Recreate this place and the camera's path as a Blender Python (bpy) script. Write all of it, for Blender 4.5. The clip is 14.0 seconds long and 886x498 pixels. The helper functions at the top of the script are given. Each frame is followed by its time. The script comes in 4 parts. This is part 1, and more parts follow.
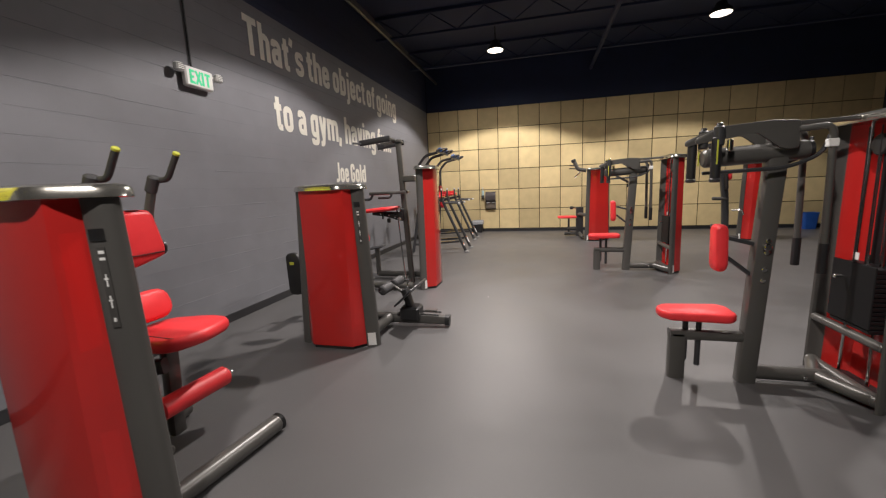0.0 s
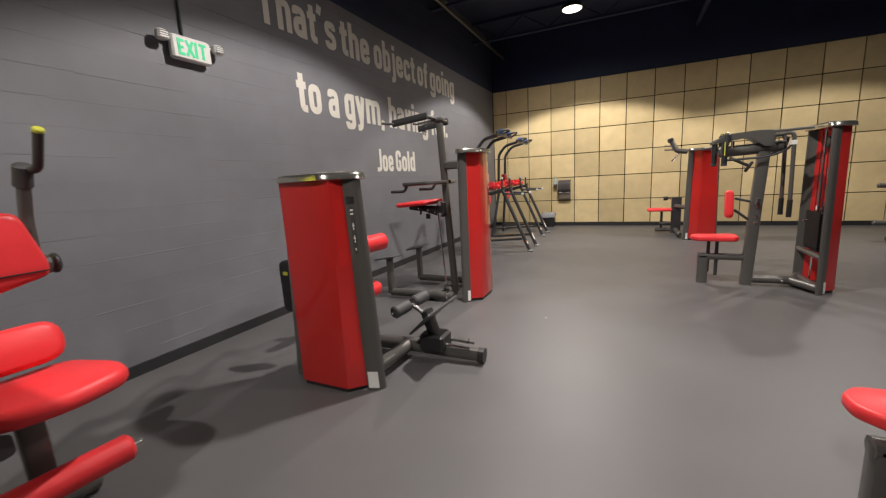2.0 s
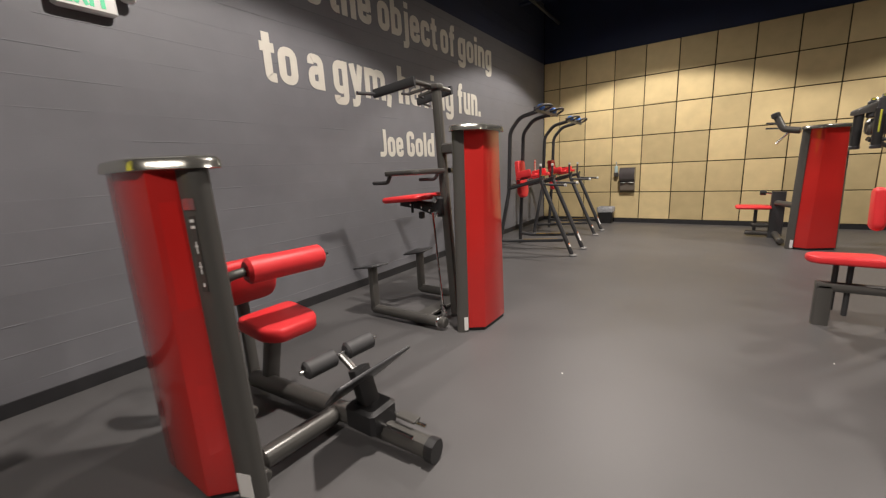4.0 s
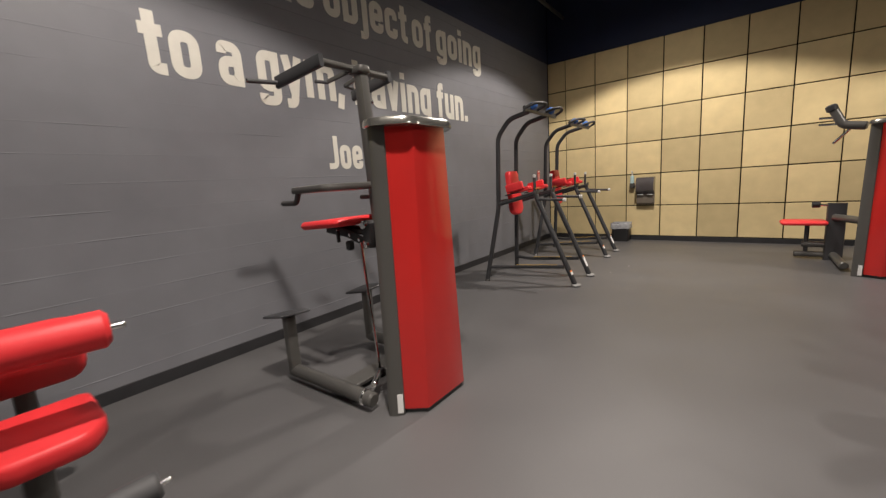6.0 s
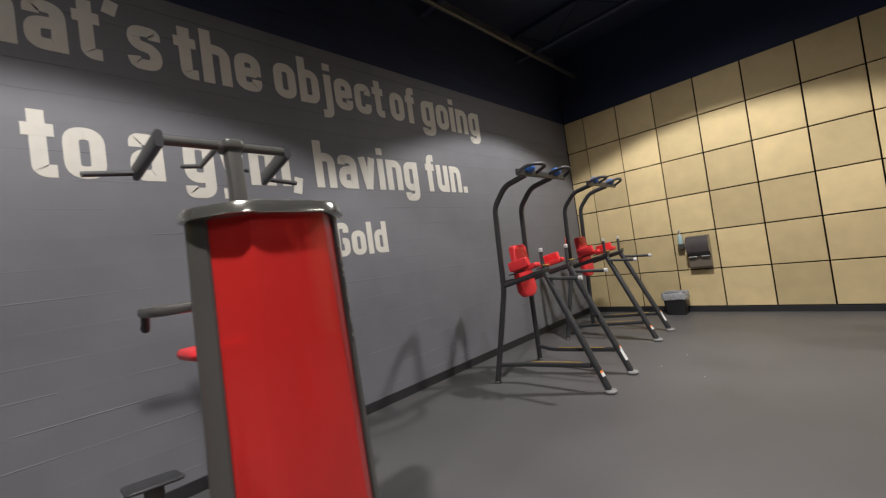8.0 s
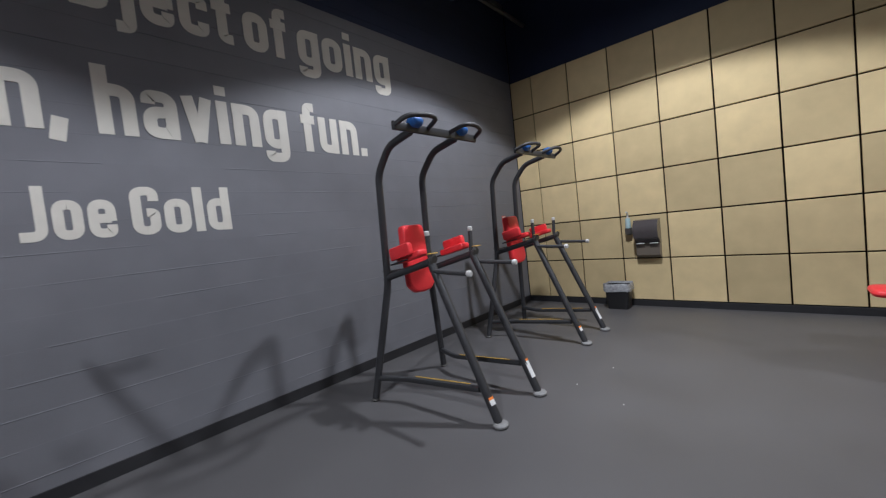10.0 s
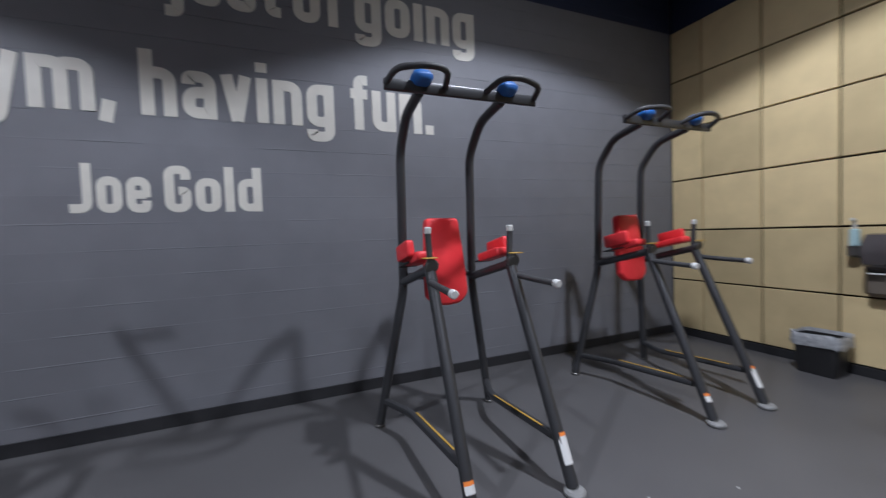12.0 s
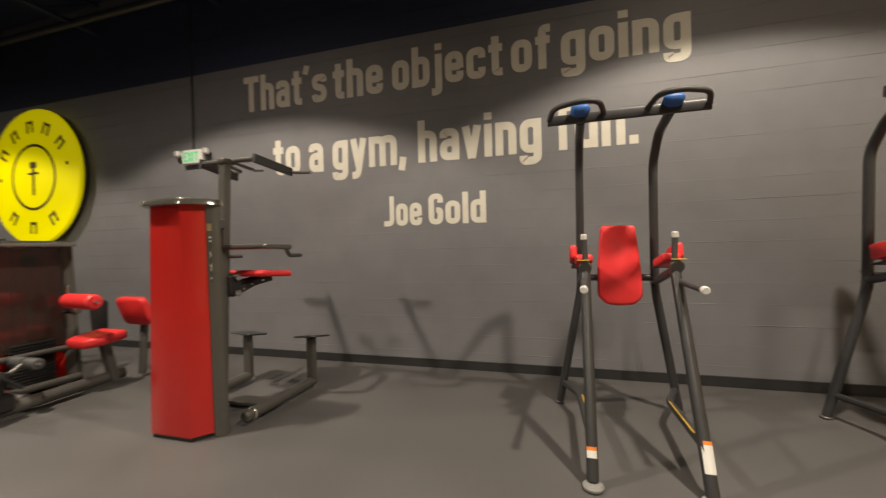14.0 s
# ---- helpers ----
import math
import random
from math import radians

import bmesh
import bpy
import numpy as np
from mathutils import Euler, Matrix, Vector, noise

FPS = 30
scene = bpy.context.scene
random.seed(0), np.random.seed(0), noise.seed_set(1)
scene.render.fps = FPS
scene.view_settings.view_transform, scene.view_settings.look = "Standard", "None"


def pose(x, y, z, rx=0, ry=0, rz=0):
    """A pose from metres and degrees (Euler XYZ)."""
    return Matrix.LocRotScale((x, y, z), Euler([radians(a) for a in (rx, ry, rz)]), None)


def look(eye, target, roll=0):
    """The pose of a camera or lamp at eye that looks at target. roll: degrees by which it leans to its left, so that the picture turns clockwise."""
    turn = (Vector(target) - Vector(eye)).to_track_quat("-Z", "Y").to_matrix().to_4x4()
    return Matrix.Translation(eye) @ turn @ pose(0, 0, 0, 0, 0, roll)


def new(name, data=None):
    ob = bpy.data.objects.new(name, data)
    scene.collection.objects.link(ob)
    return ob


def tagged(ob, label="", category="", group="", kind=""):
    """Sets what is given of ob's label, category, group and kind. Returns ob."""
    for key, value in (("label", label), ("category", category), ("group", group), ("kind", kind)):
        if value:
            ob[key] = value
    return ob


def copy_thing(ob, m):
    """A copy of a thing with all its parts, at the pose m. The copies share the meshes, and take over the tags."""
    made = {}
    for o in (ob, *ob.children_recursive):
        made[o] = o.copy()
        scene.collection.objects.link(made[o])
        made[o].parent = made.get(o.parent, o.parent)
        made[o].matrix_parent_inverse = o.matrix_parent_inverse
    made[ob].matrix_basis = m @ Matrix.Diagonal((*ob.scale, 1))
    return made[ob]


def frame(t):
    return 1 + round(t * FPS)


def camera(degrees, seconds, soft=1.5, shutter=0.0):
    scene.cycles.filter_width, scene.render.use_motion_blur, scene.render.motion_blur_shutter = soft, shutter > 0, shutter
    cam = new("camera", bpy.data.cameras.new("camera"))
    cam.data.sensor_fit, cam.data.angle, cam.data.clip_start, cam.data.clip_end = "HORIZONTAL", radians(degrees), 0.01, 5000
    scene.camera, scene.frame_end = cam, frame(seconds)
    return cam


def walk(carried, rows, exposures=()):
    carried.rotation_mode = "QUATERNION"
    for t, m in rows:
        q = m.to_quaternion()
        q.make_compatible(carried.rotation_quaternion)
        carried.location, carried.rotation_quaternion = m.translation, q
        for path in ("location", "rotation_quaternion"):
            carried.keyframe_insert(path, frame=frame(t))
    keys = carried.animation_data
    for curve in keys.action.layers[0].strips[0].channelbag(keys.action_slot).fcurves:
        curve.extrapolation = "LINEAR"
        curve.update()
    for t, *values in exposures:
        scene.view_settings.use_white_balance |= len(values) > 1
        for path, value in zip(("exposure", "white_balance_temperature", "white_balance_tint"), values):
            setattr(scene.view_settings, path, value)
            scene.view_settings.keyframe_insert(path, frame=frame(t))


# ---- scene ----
cam = camera(97.8, 14.0, soft=1.25, shutter=0.4)
PATH = [
    (0, (0.156, -0.163, 1.524), (-0.335, 1.75, 1.209), -2.4),
    (0.5, (0.137, 0.081, 1.499), (-0.393, 1.985, 1.187), -2.8),
    (1, (0.108, 0.37, 1.519), (-0.545, 2.233, 1.201), -3.2),
    (1.5, (0.181, 0.708, 1.515), (-0.617, 2.513, 1.187), -3.3),
    (2, (0.2, 1.031, 1.496), (-0.656, 2.804, 1.147), -3.2),
    (2.5, (0.185, 1.379, 1.526), (-0.685, 3.149, 1.191), -3.1),
    (3, (0.237, 1.761, 1.485), (-0.78, 3.447, 1.135), -3.5),
    (3.2, (0.246, 1.899, 1.492), (-0.801, 3.564, 1.128), -3.4),
    (5.5, (0.2, 3.406, 1.454), (-1.016, 4.941, 1.047), -3.2),
    (6, (0.138, 3.7, 1.445), (-1.074, 5.256, 1.117), -3.9),
    (6.5, (0.1, 4.017, 1.479), (-1.113, 5.597, 1.297), -4.8),
    (7, (0.055, 4.316, 1.51), (-1.204, 5.87, 1.495), -6.5),
    (7.5, (0.039, 4.599, 1.56), (-1.297, 6.087, 1.604), -7.5),
    (8, (0.123, 4.926, 1.53), (-1.282, 6.35, 1.58), -8.0),
    (8.5, (0.145, 5.242, 1.508), (-1.222, 6.702, 1.507), -7.3),
    (9, (0.109, 5.592, 1.528), (-1.2, 7.102, 1.442), -6.3),
    (11.5, (0.1, 7.543, 1.44), (-1.473, 8.768, 1.282), -3.3),
    (12, (0.098, 7.848, 1.454), (-1.745, 8.621, 1.375), -2.1),
    (12.5, (0.202, 8.114, 1.436), (-1.768, 8.444, 1.345), -1.4),
    (13, (0.369, 8.257, 1.42), (-1.629, 8.32, 1.37), -1.4),
    (13.5, (0.616, 8.351, 1.441), (-1.371, 8.132, 1.41), -1.6),
    (14, (0.845, 8.476, 1.43), (-1.075, 7.916, 1.42), -1.4),
]
walk(cam, [(t, look(eye, target, roll)) for t, eye, target, roll in PATH],
     [(0.0, 0.0, 6400, 14), (3.0, -0.12, 6500, 13), (5.5, -0.25, 6700, 13), (7.5, -0.25, 6150, 12), (8.5, -0.44, 5930, 11), (9.0, -0.5, 5550, 11), (11.5, -0.55, 5350, 14), (12.0, -0.62, 5250, 13), (12.5, -0.55, 6600, 12), (13.4, -0.35, 6900, 10), (14.0, -0.2, 7700, 10)])

# ---- light ----
world = bpy.data.worlds.new("world")
scene.world = world
world.use_nodes = True
world.node_tree.nodes["Background"].inputs[0].default_value = (0.02, 0.025, 0.04, 1)
world.node_tree.nodes["Background"].inputs[1].default_value = 0.15
LAMP_Z = 4.8
LAMPS = [(-0.93, 10.1, 1.2), (3.75, 9.6, 0.7), (-0.55, 4.65, 1.25), (3.75, 4.35, 0.55), (-0.5, -0.9, 1.0)]
LAMP_WATTS = 1275
scene.view_settings.exposure = 0.0


# ---- materials ----
def mat(name, colour, rough=0.5, metal=0.0, vary=0.12, scale=6.0, bump=0.05, bscale=200.0, coat=0.0, emit=0.0, spec=0.5, random=0.0, rvary=0.1):
    """A surface with grain and large uneven patches, at real size."""
    m = bpy.data.materials.new(name)
    m.use_nodes = True
    nt = m.node_tree
    b = nt.nodes["Principled BSDF"]
    b.inputs["Roughness"].default_value = rough
    b.inputs["Metallic"].default_value = metal
    b.inputs["Specular IOR Level"].default_value = spec
    b.inputs["Coat Weight"].default_value = coat
    b.inputs["Coat Roughness"].default_value = 0.06
    geo = nt.nodes.new("ShaderNodeNewGeometry")
    big = nt.nodes.new("ShaderNodeTexNoise")
    big.inputs["Scale"].default_value = scale
    big.inputs["Detail"].default_value = 6
    nt.links.new(geo.outputs["Position"], big.inputs["Vector"])
    fine = nt.nodes.new("ShaderNodeTexNoise")
    fine.inputs["Scale"].default_value = bscale
    fine.inputs["Detail"].default_value = 3
    nt.links.new(geo.outputs["Position"], fine.inputs["Vector"])
    ramp = nt.nodes.new("ShaderNodeMapRange")
    ramp.inputs["From Min"].default_value, ramp.inputs["From Max"].default_value = 0.25, 0.75
    ramp.inputs["To Min"].default_value, ramp.inputs["To Max"].default_value = 1 - vary, 1 + vary
    nt.links.new(big.outputs["Fac"], ramp.inputs["Value"])
    value = ramp.outputs["Result"]
    if random:
        info = nt.nodes.new("ShaderNodeObjectInfo")
        rr = nt.nodes.new("ShaderNodeMapRange")
        rr.inputs["To Min"].default_value, rr.inputs["To Max"].default_value = 1 - random, 1 + random
        nt.links.new(info.outputs["Random"], rr.inputs["Value"])
        mul = nt.nodes.new("ShaderNodeMath")
        mul.operation = "MULTIPLY"
        nt.links.new(value, mul.inputs[0])
        nt.links.new(rr.outputs["Result"], mul.inputs[1])
        value = mul.outputs[0]
    tint = nt.nodes.new("ShaderNodeVectorMath")
    tint.operation = "SCALE"
    tint.inputs[0].default_value = colour
    nt.links.new(value, tint.inputs["Scale"])
    nt.links.new(tint.outputs[0], b.inputs["Base Color"])
    rg = nt.nodes.new("ShaderNodeMapRange")
    rg.inputs["To Min"].default_value, rg.inputs["To Max"].default_value = max(0.02, rough - rvary), min(1, rough + rvary)
    nt.links.new(big.outputs["Fac"], rg.inputs["Value"])
    nt.links.new(rg.outputs["Result"], b.inputs["Roughness"])
    if bump:
        bp = nt.nodes.new("ShaderNodeBump")
        bp.inputs["Strength"].default_value = bump
        bp.inputs["Distance"].default_value = 0.002
        nt.links.new(fine.outputs["Fac"], bp.inputs["Height"])
        nt.links.new(bp.outputs["Normal"], b.inputs["Normal"])
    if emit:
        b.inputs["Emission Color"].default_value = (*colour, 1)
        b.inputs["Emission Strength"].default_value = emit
    return m


FLOOR = mat("rubber_floor", (0.098, 0.096, 0.097), 0.44, vary=0.10, scale=1.3, bump=0.25, bscale=700, spec=0.4, rvary=0.12)
BLOCK = mat("painted_block", (0.165, 0.168, 0.183), 0.55, vary=0.08, scale=3, bump=0.35, bscale=160, spec=0.35)
MORTAR = mat("painted_mortar", (0.13, 0.132, 0.145), 0.6, vary=0.1, scale=5, bump=0.3)
NAVY = mat("dark_ceiling_paint", (0.020, 0.029, 0.066), 0.8, vary=0.15, scale=2, bump=0.2, bscale=60)
BLACKWALL = mat("dark_wall_paint", (0.05, 0.052, 0.058), 0.7, vary=0.1, scale=2)
PANEL = mat("tan_panel", (0.66, 0.53, 0.285), 0.75, vary=0.08, scale=4, bump=0.3, bscale=120, random=0.17, spec=0.3)
GAP = mat("panel_backing", (0.016, 0.012, 0.008), 0.85, spec=0.2)
BASE = mat("vinyl_base", (0.022, 0.022, 0.024), 0.45, vary=0.15, scale=8)
LETTER = mat("cream_letter_paint", (0.62, 0.60, 0.53), 0.6, vary=0.05, scale=9, bump=0.3, bscale=160)
FRAME = mat("graphite_frame_paint", (0.105, 0.102, 0.095), 0.33, metal=0.3, vary=0.05, scale=3, bump=0.0, rvary=0.03)
CAPMETAL = mat("dark_polished_cap", (0.50, 0.49, 0.44), 0.17, metal=0.9, vary=0.05, bump=0.0, rvary=0.03)
CHARCOAL = mat("charcoal_frame_paint", (0.048, 0.049, 0.052), 0.36, metal=0.2, vary=0.05, scale=3, bump=0.0, rvary=0.03)
BLACK = mat("black_plastic", (0.018, 0.018, 0.019), 0.42, vary=0.15, scale=12, bump=0.08, bscale=500)
SHROUD = mat("glossy_red_panel", (0.93, 0.046, 0.040), 0.3, vary=0.05, scale=2.5, bump=0.0, coat=0.0, rvary=0.04)
def see_through(m, glow, tint, share):
    """Lets part of the light straight through a thin tinted sheet."""
    nt = m.node_tree
    out, b = nt.nodes["Material Output"], nt.nodes["Principled BSDF"]
    clear = nt.nodes.new("ShaderNodeBsdfTransparent")
    clear.inputs[0].default_value = (*tint, 1)
    mix = nt.nodes.new("ShaderNodeMixShader")
    mix.inputs[0].default_value = share
    through_glow = nt.nodes.new("ShaderNodeBsdfTranslucent")
    through_glow.inputs[0].default_value = (*glow, 1)
    body = nt.nodes.new("ShaderNodeMixShader")
    body.inputs[0].default_value = 0.27
    nt.links.new(b.outputs[0], body.inputs[1])
    nt.links.new(through_glow.outputs[0], body.inputs[2])
    nt.links.new(body.outputs[0], mix.inputs[1])
    nt.links.new(clear.outputs[0], mix.inputs[2])
    gloss = nt.nodes.new("ShaderNodeBsdfGlossy")
    gloss.inputs["Roughness"].default_value = 0.05
    fresnel = nt.nodes.new("ShaderNodeFresnel")
    fresnel.inputs["IOR"].default_value = 1.5
    top = nt.nodes.new("ShaderNodeMixShader")
    nt.links.new(fresnel.outputs[0], top.inputs[0])
    nt.links.new(mix.outputs[0], top.inputs[1])
    nt.links.new(gloss.outputs[0], top.inputs[2])
    nt.links.new(top.outputs[0], out.inputs[0])


see_through(SHROUD, (0.95, 0.06, 0.05), (0.95, 0.26, 0.23), 0.33)
UPHOLSTERY = mat("red_upholstery", (0.80, 0.042, 0.048), 0.42, vary=0.06, scale=10, bump=0.18, bscale=900, spec=0.4)
CHROME = mat("chrome", (0.72, 0.72, 0.70), 0.16, metal=1.0, vary=0.05)
RUBBER = mat("foam_rubber", (0.05, 0.05, 0.052), 0.6, vary=0.12, scale=20, bump=0.3, bscale=500)
WHITE = mat("white_label", (0.74, 0.74, 0.72), 0.45, vary=0.05, bump=0.02)
PLACARD = mat("dark_placard", (0.06, 0.058, 0.054), 0.33, bump=0.0)
ORANGE = mat("orange_label", (0.85, 0.25, 0.04), 0.45, bump=0.02)
BLUE = mat("blue_rubber", (0.03, 0.13, 0.42), 0.5, bump=0.1)
YELLOWLINE = mat("yellow_stripe", (0.50, 0.31, 0.04), 0.5, bump=0.05)
LIME = mat("yellow_green_mark", (0.50, 0.52, 0.05), 0.45, bump=0.02)
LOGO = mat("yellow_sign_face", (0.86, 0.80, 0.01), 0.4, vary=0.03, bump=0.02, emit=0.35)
LOGODARK = mat("sign_marking", (0.06, 0.05, 0.012), 0.5, bump=0.02)
SIGNWHITE = mat("white_plastic", (0.64, 0.64, 0.62), 0.4, vary=0.04, bump=0.03)
EXITGREEN = mat("lit_green_letters", (0.04, 0.52, 0.24), 0.4, bump=0.0, emit=0.28)
LAMPGLOW = mat("lamp_diffuser", (1.0, 0.90, 0.72), 0.5, bump=0.0, emit=4.0)
BAGGY = mat("clear_bin_liner", (0.36, 0.37, 0.38), 0.25, vary=0.3, scale=30, bump=0.5, bscale=60)
BLUEBIN = mat("blue_plastic", (0.02, 0.10, 0.42), 0.4, bump=0.05)
TEAL = mat("pale_blue_gel", (0.50, 0.68, 0.70), 0.2, bump=0.0)
SIGNRED = mat("red_sign_face", (0.62, 0.05, 0.03), 0.45, bump=0.0)
SMOKE = mat("smoked_plastic", (0.085, 0.076, 0.076), 0.2, vary=0.1, bump=0.0, coat=0.3)
GUARD = mat("smoked_guard", (0.10, 0.075, 0.065), 0.2, vary=0.1, bump=0.0)
see_through(GUARD, (0.12, 0.09, 0.08), (0.62, 0.47, 0.40), 0.62)
TAUPE = mat("taupe_plastic", (0.17, 0.145, 0.115), 0.35, vary=0.1, bump=0.0)
FOOTGREY = mat("grey_rubber_foot", (0.24, 0.24, 0.235), 0.6, vary=0.15, scale=30)
STEEL = mat("painted_steel_plate", (0.012, 0.012, 0.013), 0.5, vary=0.1, spec=0.25)
SHIELD = mat("matt_black_sheet", (0.010, 0.010, 0.011), 0.55, vary=0.1, bump=0.05, spec=0.2)


# ---- builders ----
def finish(bm, name, material, angle=38):
    me = bpy.data.meshes.new(name)
    bmesh.ops.recalc_face_normals(bm, faces=bm.faces)
    bm.to_mesh(me)
    bm.free()
    me.materials.append(material)
    me.polygons.foreach_set("use_smooth", [True] * len(me.polygons))
    me.set_sharp_from_angle(angle=radians(angle))
    return me


def part(name, bm, material, parent, label=""):
    """Links bm, drawn in the world's metres, as one mesh under parent."""
    bm.transform(world_of(parent).inverted())
    ob = new(name, finish(bm, name, material))
    ob.parent = parent
    if label:
        tagged(ob, label)
    return ob


def world_of(ob):
    m = ob.matrix_basis.copy()
    while ob.parent:
        ob = ob.parent
        m = ob.matrix_basis @ m
    return m


def thing(name, x, y, z, label, category, group=""):
    ob = new(name)
    ob.empty_display_size = 0.1
    ob.matrix_basis = pose(x, y, z)
    return tagged(ob, label, category, group)


def solid(name, bm, material, label, category="", group="", kind=""):
    return tagged(new(name, finish(bm, name, material)), label, category, group, kind)


def rings(bm, loops, closed=False, caps=True):
    """Skins a row of vertex rings of equal length."""
    made = [[bm.verts.new(p) for p in ring] for ring in loops]
    n = len(made[0])
    pairs = list(zip(made, made[1:])) + ([(made[-1], made[0])] if closed else [])
    for a, b in pairs:
        for i in range(n):
            bm.faces.new((a[i], a[(i + 1) % n], b[(i + 1) % n], b[i]))
    if caps and not closed:
        bm.faces.new(made[0][::-1])
        bm.faces.new(made[-1])
    return bm


def box(c, s, bev=0.004, m=None, bm=None):
    """A box of size s round c with chamfered edges; m turns it about c."""
    bm = bm or bmesh.new()
    x, y, z = (v / 2 for v in s)
    b = min(bev, x * 0.9, y * 0.9, z * 0.9)
    turn = m or Matrix()

    def ring(k, zz):
        pts = [(-x + k + b, -y + k), (x - k - b, -y + k), (x - k, -y + k + b), (x - k, y - k - b), (x - k - b, y - k), (-x + k + b, y - k), (-x + k, y - k - b), (-x + k, -y + k + b)]
        return [Vector(c) + turn @ Vector((p, q, zz)) for p, q in pts]
    return rings(bm, [ring(b * 0.9, -z), ring(0, -z + b), ring(0, z - b), ring(b * 0.9, z)])


def bend(points, r, steps=5):
    """Rounds the corners of a line of points."""
    pts = [Vector(p) for p in points]
    out = [pts[0]]
    for a, b, c in zip(pts, pts[1:], pts[2:]):
        u, v = (a - b), (c - b)
        k = min(r, u.length * 0.49, v.length * 0.49)
        p, q = b + u.normalized() * k, b + v.normalized() * k
        for i in range(steps + 1):
            t = i / steps
            out.append((1 - t) ** 2 * p + 2 * t * (1 - t) * b + t * t * q)
    out.append(pts[-1])
    return out


def tube(points, r, r2=None, n=12, corner=0.08, bm=None, side=None, taper=1.0, round_end=0.25):
    """A round or flat-oval tube along points; r across side, r2 the other way."""
    bm = bm or bmesh.new()
    pts = bend(points, corner) if len(points) > 2 else [Vector(p) for p in points]
    r2 = r2 or r
    lead = Vector(side) if side else None
    loops = []
    prev = None
    for i, p in enumerate(pts):
        d = (pts[min(i + 1, len(pts) - 1)] - pts[max(i - 1, 0)]).normalized()
        if prev is None:
            prev = lead or (Vector((0, 0, 1)) if abs(d.z) < 0.9 else Vector((1, 0, 0)))
        u = (prev - d * prev.dot(d)).normalized()
        prev = u
        v = d.cross(u)
        k = 1 + (taper - 1) * i / (len(pts) - 1)
        loops.append((p, d, u, v, k))
    out = []
    e = min(r, r2) * round_end

    def ring(p, u, v, k):
        return [p + u * (math.cos(2 * math.pi * j / n) * r * k) + v * (math.sin(2 * math.pi * j / n) * r2 * k) for j in range(n)]
    p, d, u, v, k = loops[0]
    out.append(ring(p, u, v, k * (1 - round_end)))
    out.append(ring(p + d * e, u, v, k))
    for p, d, u, v, k in loops[1:-1]:
        out.append(ring(p, u, v, k))
    p, d, u, v, k = loops[-1]
    out.append(ring(p - d * e, u, v, k))
    out.append(ring(p, u, v, k * (1 - round_end)))
    return rings(bm, out)


def oblong(points, w, h, side, bm=None, corner=0.06, rad=0.02):
    """A rounded rectangular tube along points; w across side."""
    bm = bm or bmesh.new()
    pts = bend(points, corner) if len(points) > 2 else [Vector(p) for p in points]
    prof = []
    for sx, sy, a0 in ((1, 1, 0), (-1, 1, 90), (-1, -1, 180), (1, -1, 270)):
        for k in range(3):
            a = radians(a0 + 45 * k)
            prof.append((sx * (w / 2 - rad) + rad * math.cos(a), sy * (h / 2 - rad) + rad * math.sin(a)))
    out = []
    for i, p in enumerate(pts):
        d = (pts[min(i + 1, len(pts) - 1)] - pts[max(i - 1, 0)]).normalized()
        s = Vector(side)
        u = (s - d * s.dot(d)).normalized()
        v = d.cross(u)
        out.append([p + u * a + v * b for a, b in prof])
    return rings(bm, out)


def slab(outline, t, bev, m, bm=None):
    """A cushion or plate: a closed outline in x and y, thick in z, with rounded rims, placed by m."""
    bm = bm or bmesh.new()
    c = Vector((sum(p[0] for p in outline) / len(outline), sum(p[1] for p in outline) / len(outline)))
    out = []
    for z, k in ((-t / 2, 1.0), (-t / 2 + bev * 0.3, 0.4), (-t / 2 + bev, 0), (t / 2 - bev, 0), (t / 2 - bev * 0.3, 0.4), (t / 2, 1.0)):
        ring = []
        for p in outline:
            q = Vector(p) - c
            q = c + q * (1 - k * bev / max(q.length, bev * 1.01))
            ring.append(m @ Vector((q.x, q.y, z)))
        out.append(ring)
    return rings(bm, out)


def rounded(pts, r, steps=4):
    """A closed outline with rounded corners."""
    out = []
    n = len(pts)
    for i in range(n):
        a, b, c = Vector(pts[i - 1]), Vector(pts[i]), Vector(pts[(i + 1) % n])
        u, v = a - b, c - b
        k = min(r, u.length * 0.48, v.length * 0.48)
        p, q = b + u.normalized() * k, b + v.normalized() * k
        for j in range(steps + 1):
            t = j / steps
            out.append((1 - t) ** 2 * p + 2 * t * (1 - t) * b + t * t * q)
    return [(p.x, p.y) for p in out]


def rect(w, l, r):
    return rounded([(-w / 2, -l / 2), (w / 2, -l / 2), (w / 2, l / 2), (-w / 2, l / 2)], r)


def disc(c, axis, r, t, n=24, bev=0.2):
    a = Vector(axis).normalized() * (t / 2)
    return tube([Vector(c) - a, Vector(c) + a], r, n=n, round_end=min(bev, t / r * 0.4))


# ---- the room ----
WX, FY, EX, SY, TOP = -3.53, 12.77, 8.75, -7.0, 5.4
solid("floor", box(((WX + EX) / 2, (FY + SY) / 2, -0.06), (EX - WX + 0.6, FY - SY + 0.6, 0.12), 0.001), FLOOR, "dark grey rolled rubber gym floor, lightly scuffed", kind="structure")
wall_west = solid("wall_west", box((WX - 0.125, (FY + SY) / 2, TOP / 2), (0.226, FY - SY, TOP), 0.001), MORTAR, "dark grey painted concrete block wall, navy above the lettering", kind="structure")
wall_north = solid("wall_north", box(((WX + EX) / 2, FY + 0.16, TOP / 2), (EX - WX + 0.5, 0.24, TOP), 0.001), GAP, "dark backing wall behind tan square panels", kind="structure")
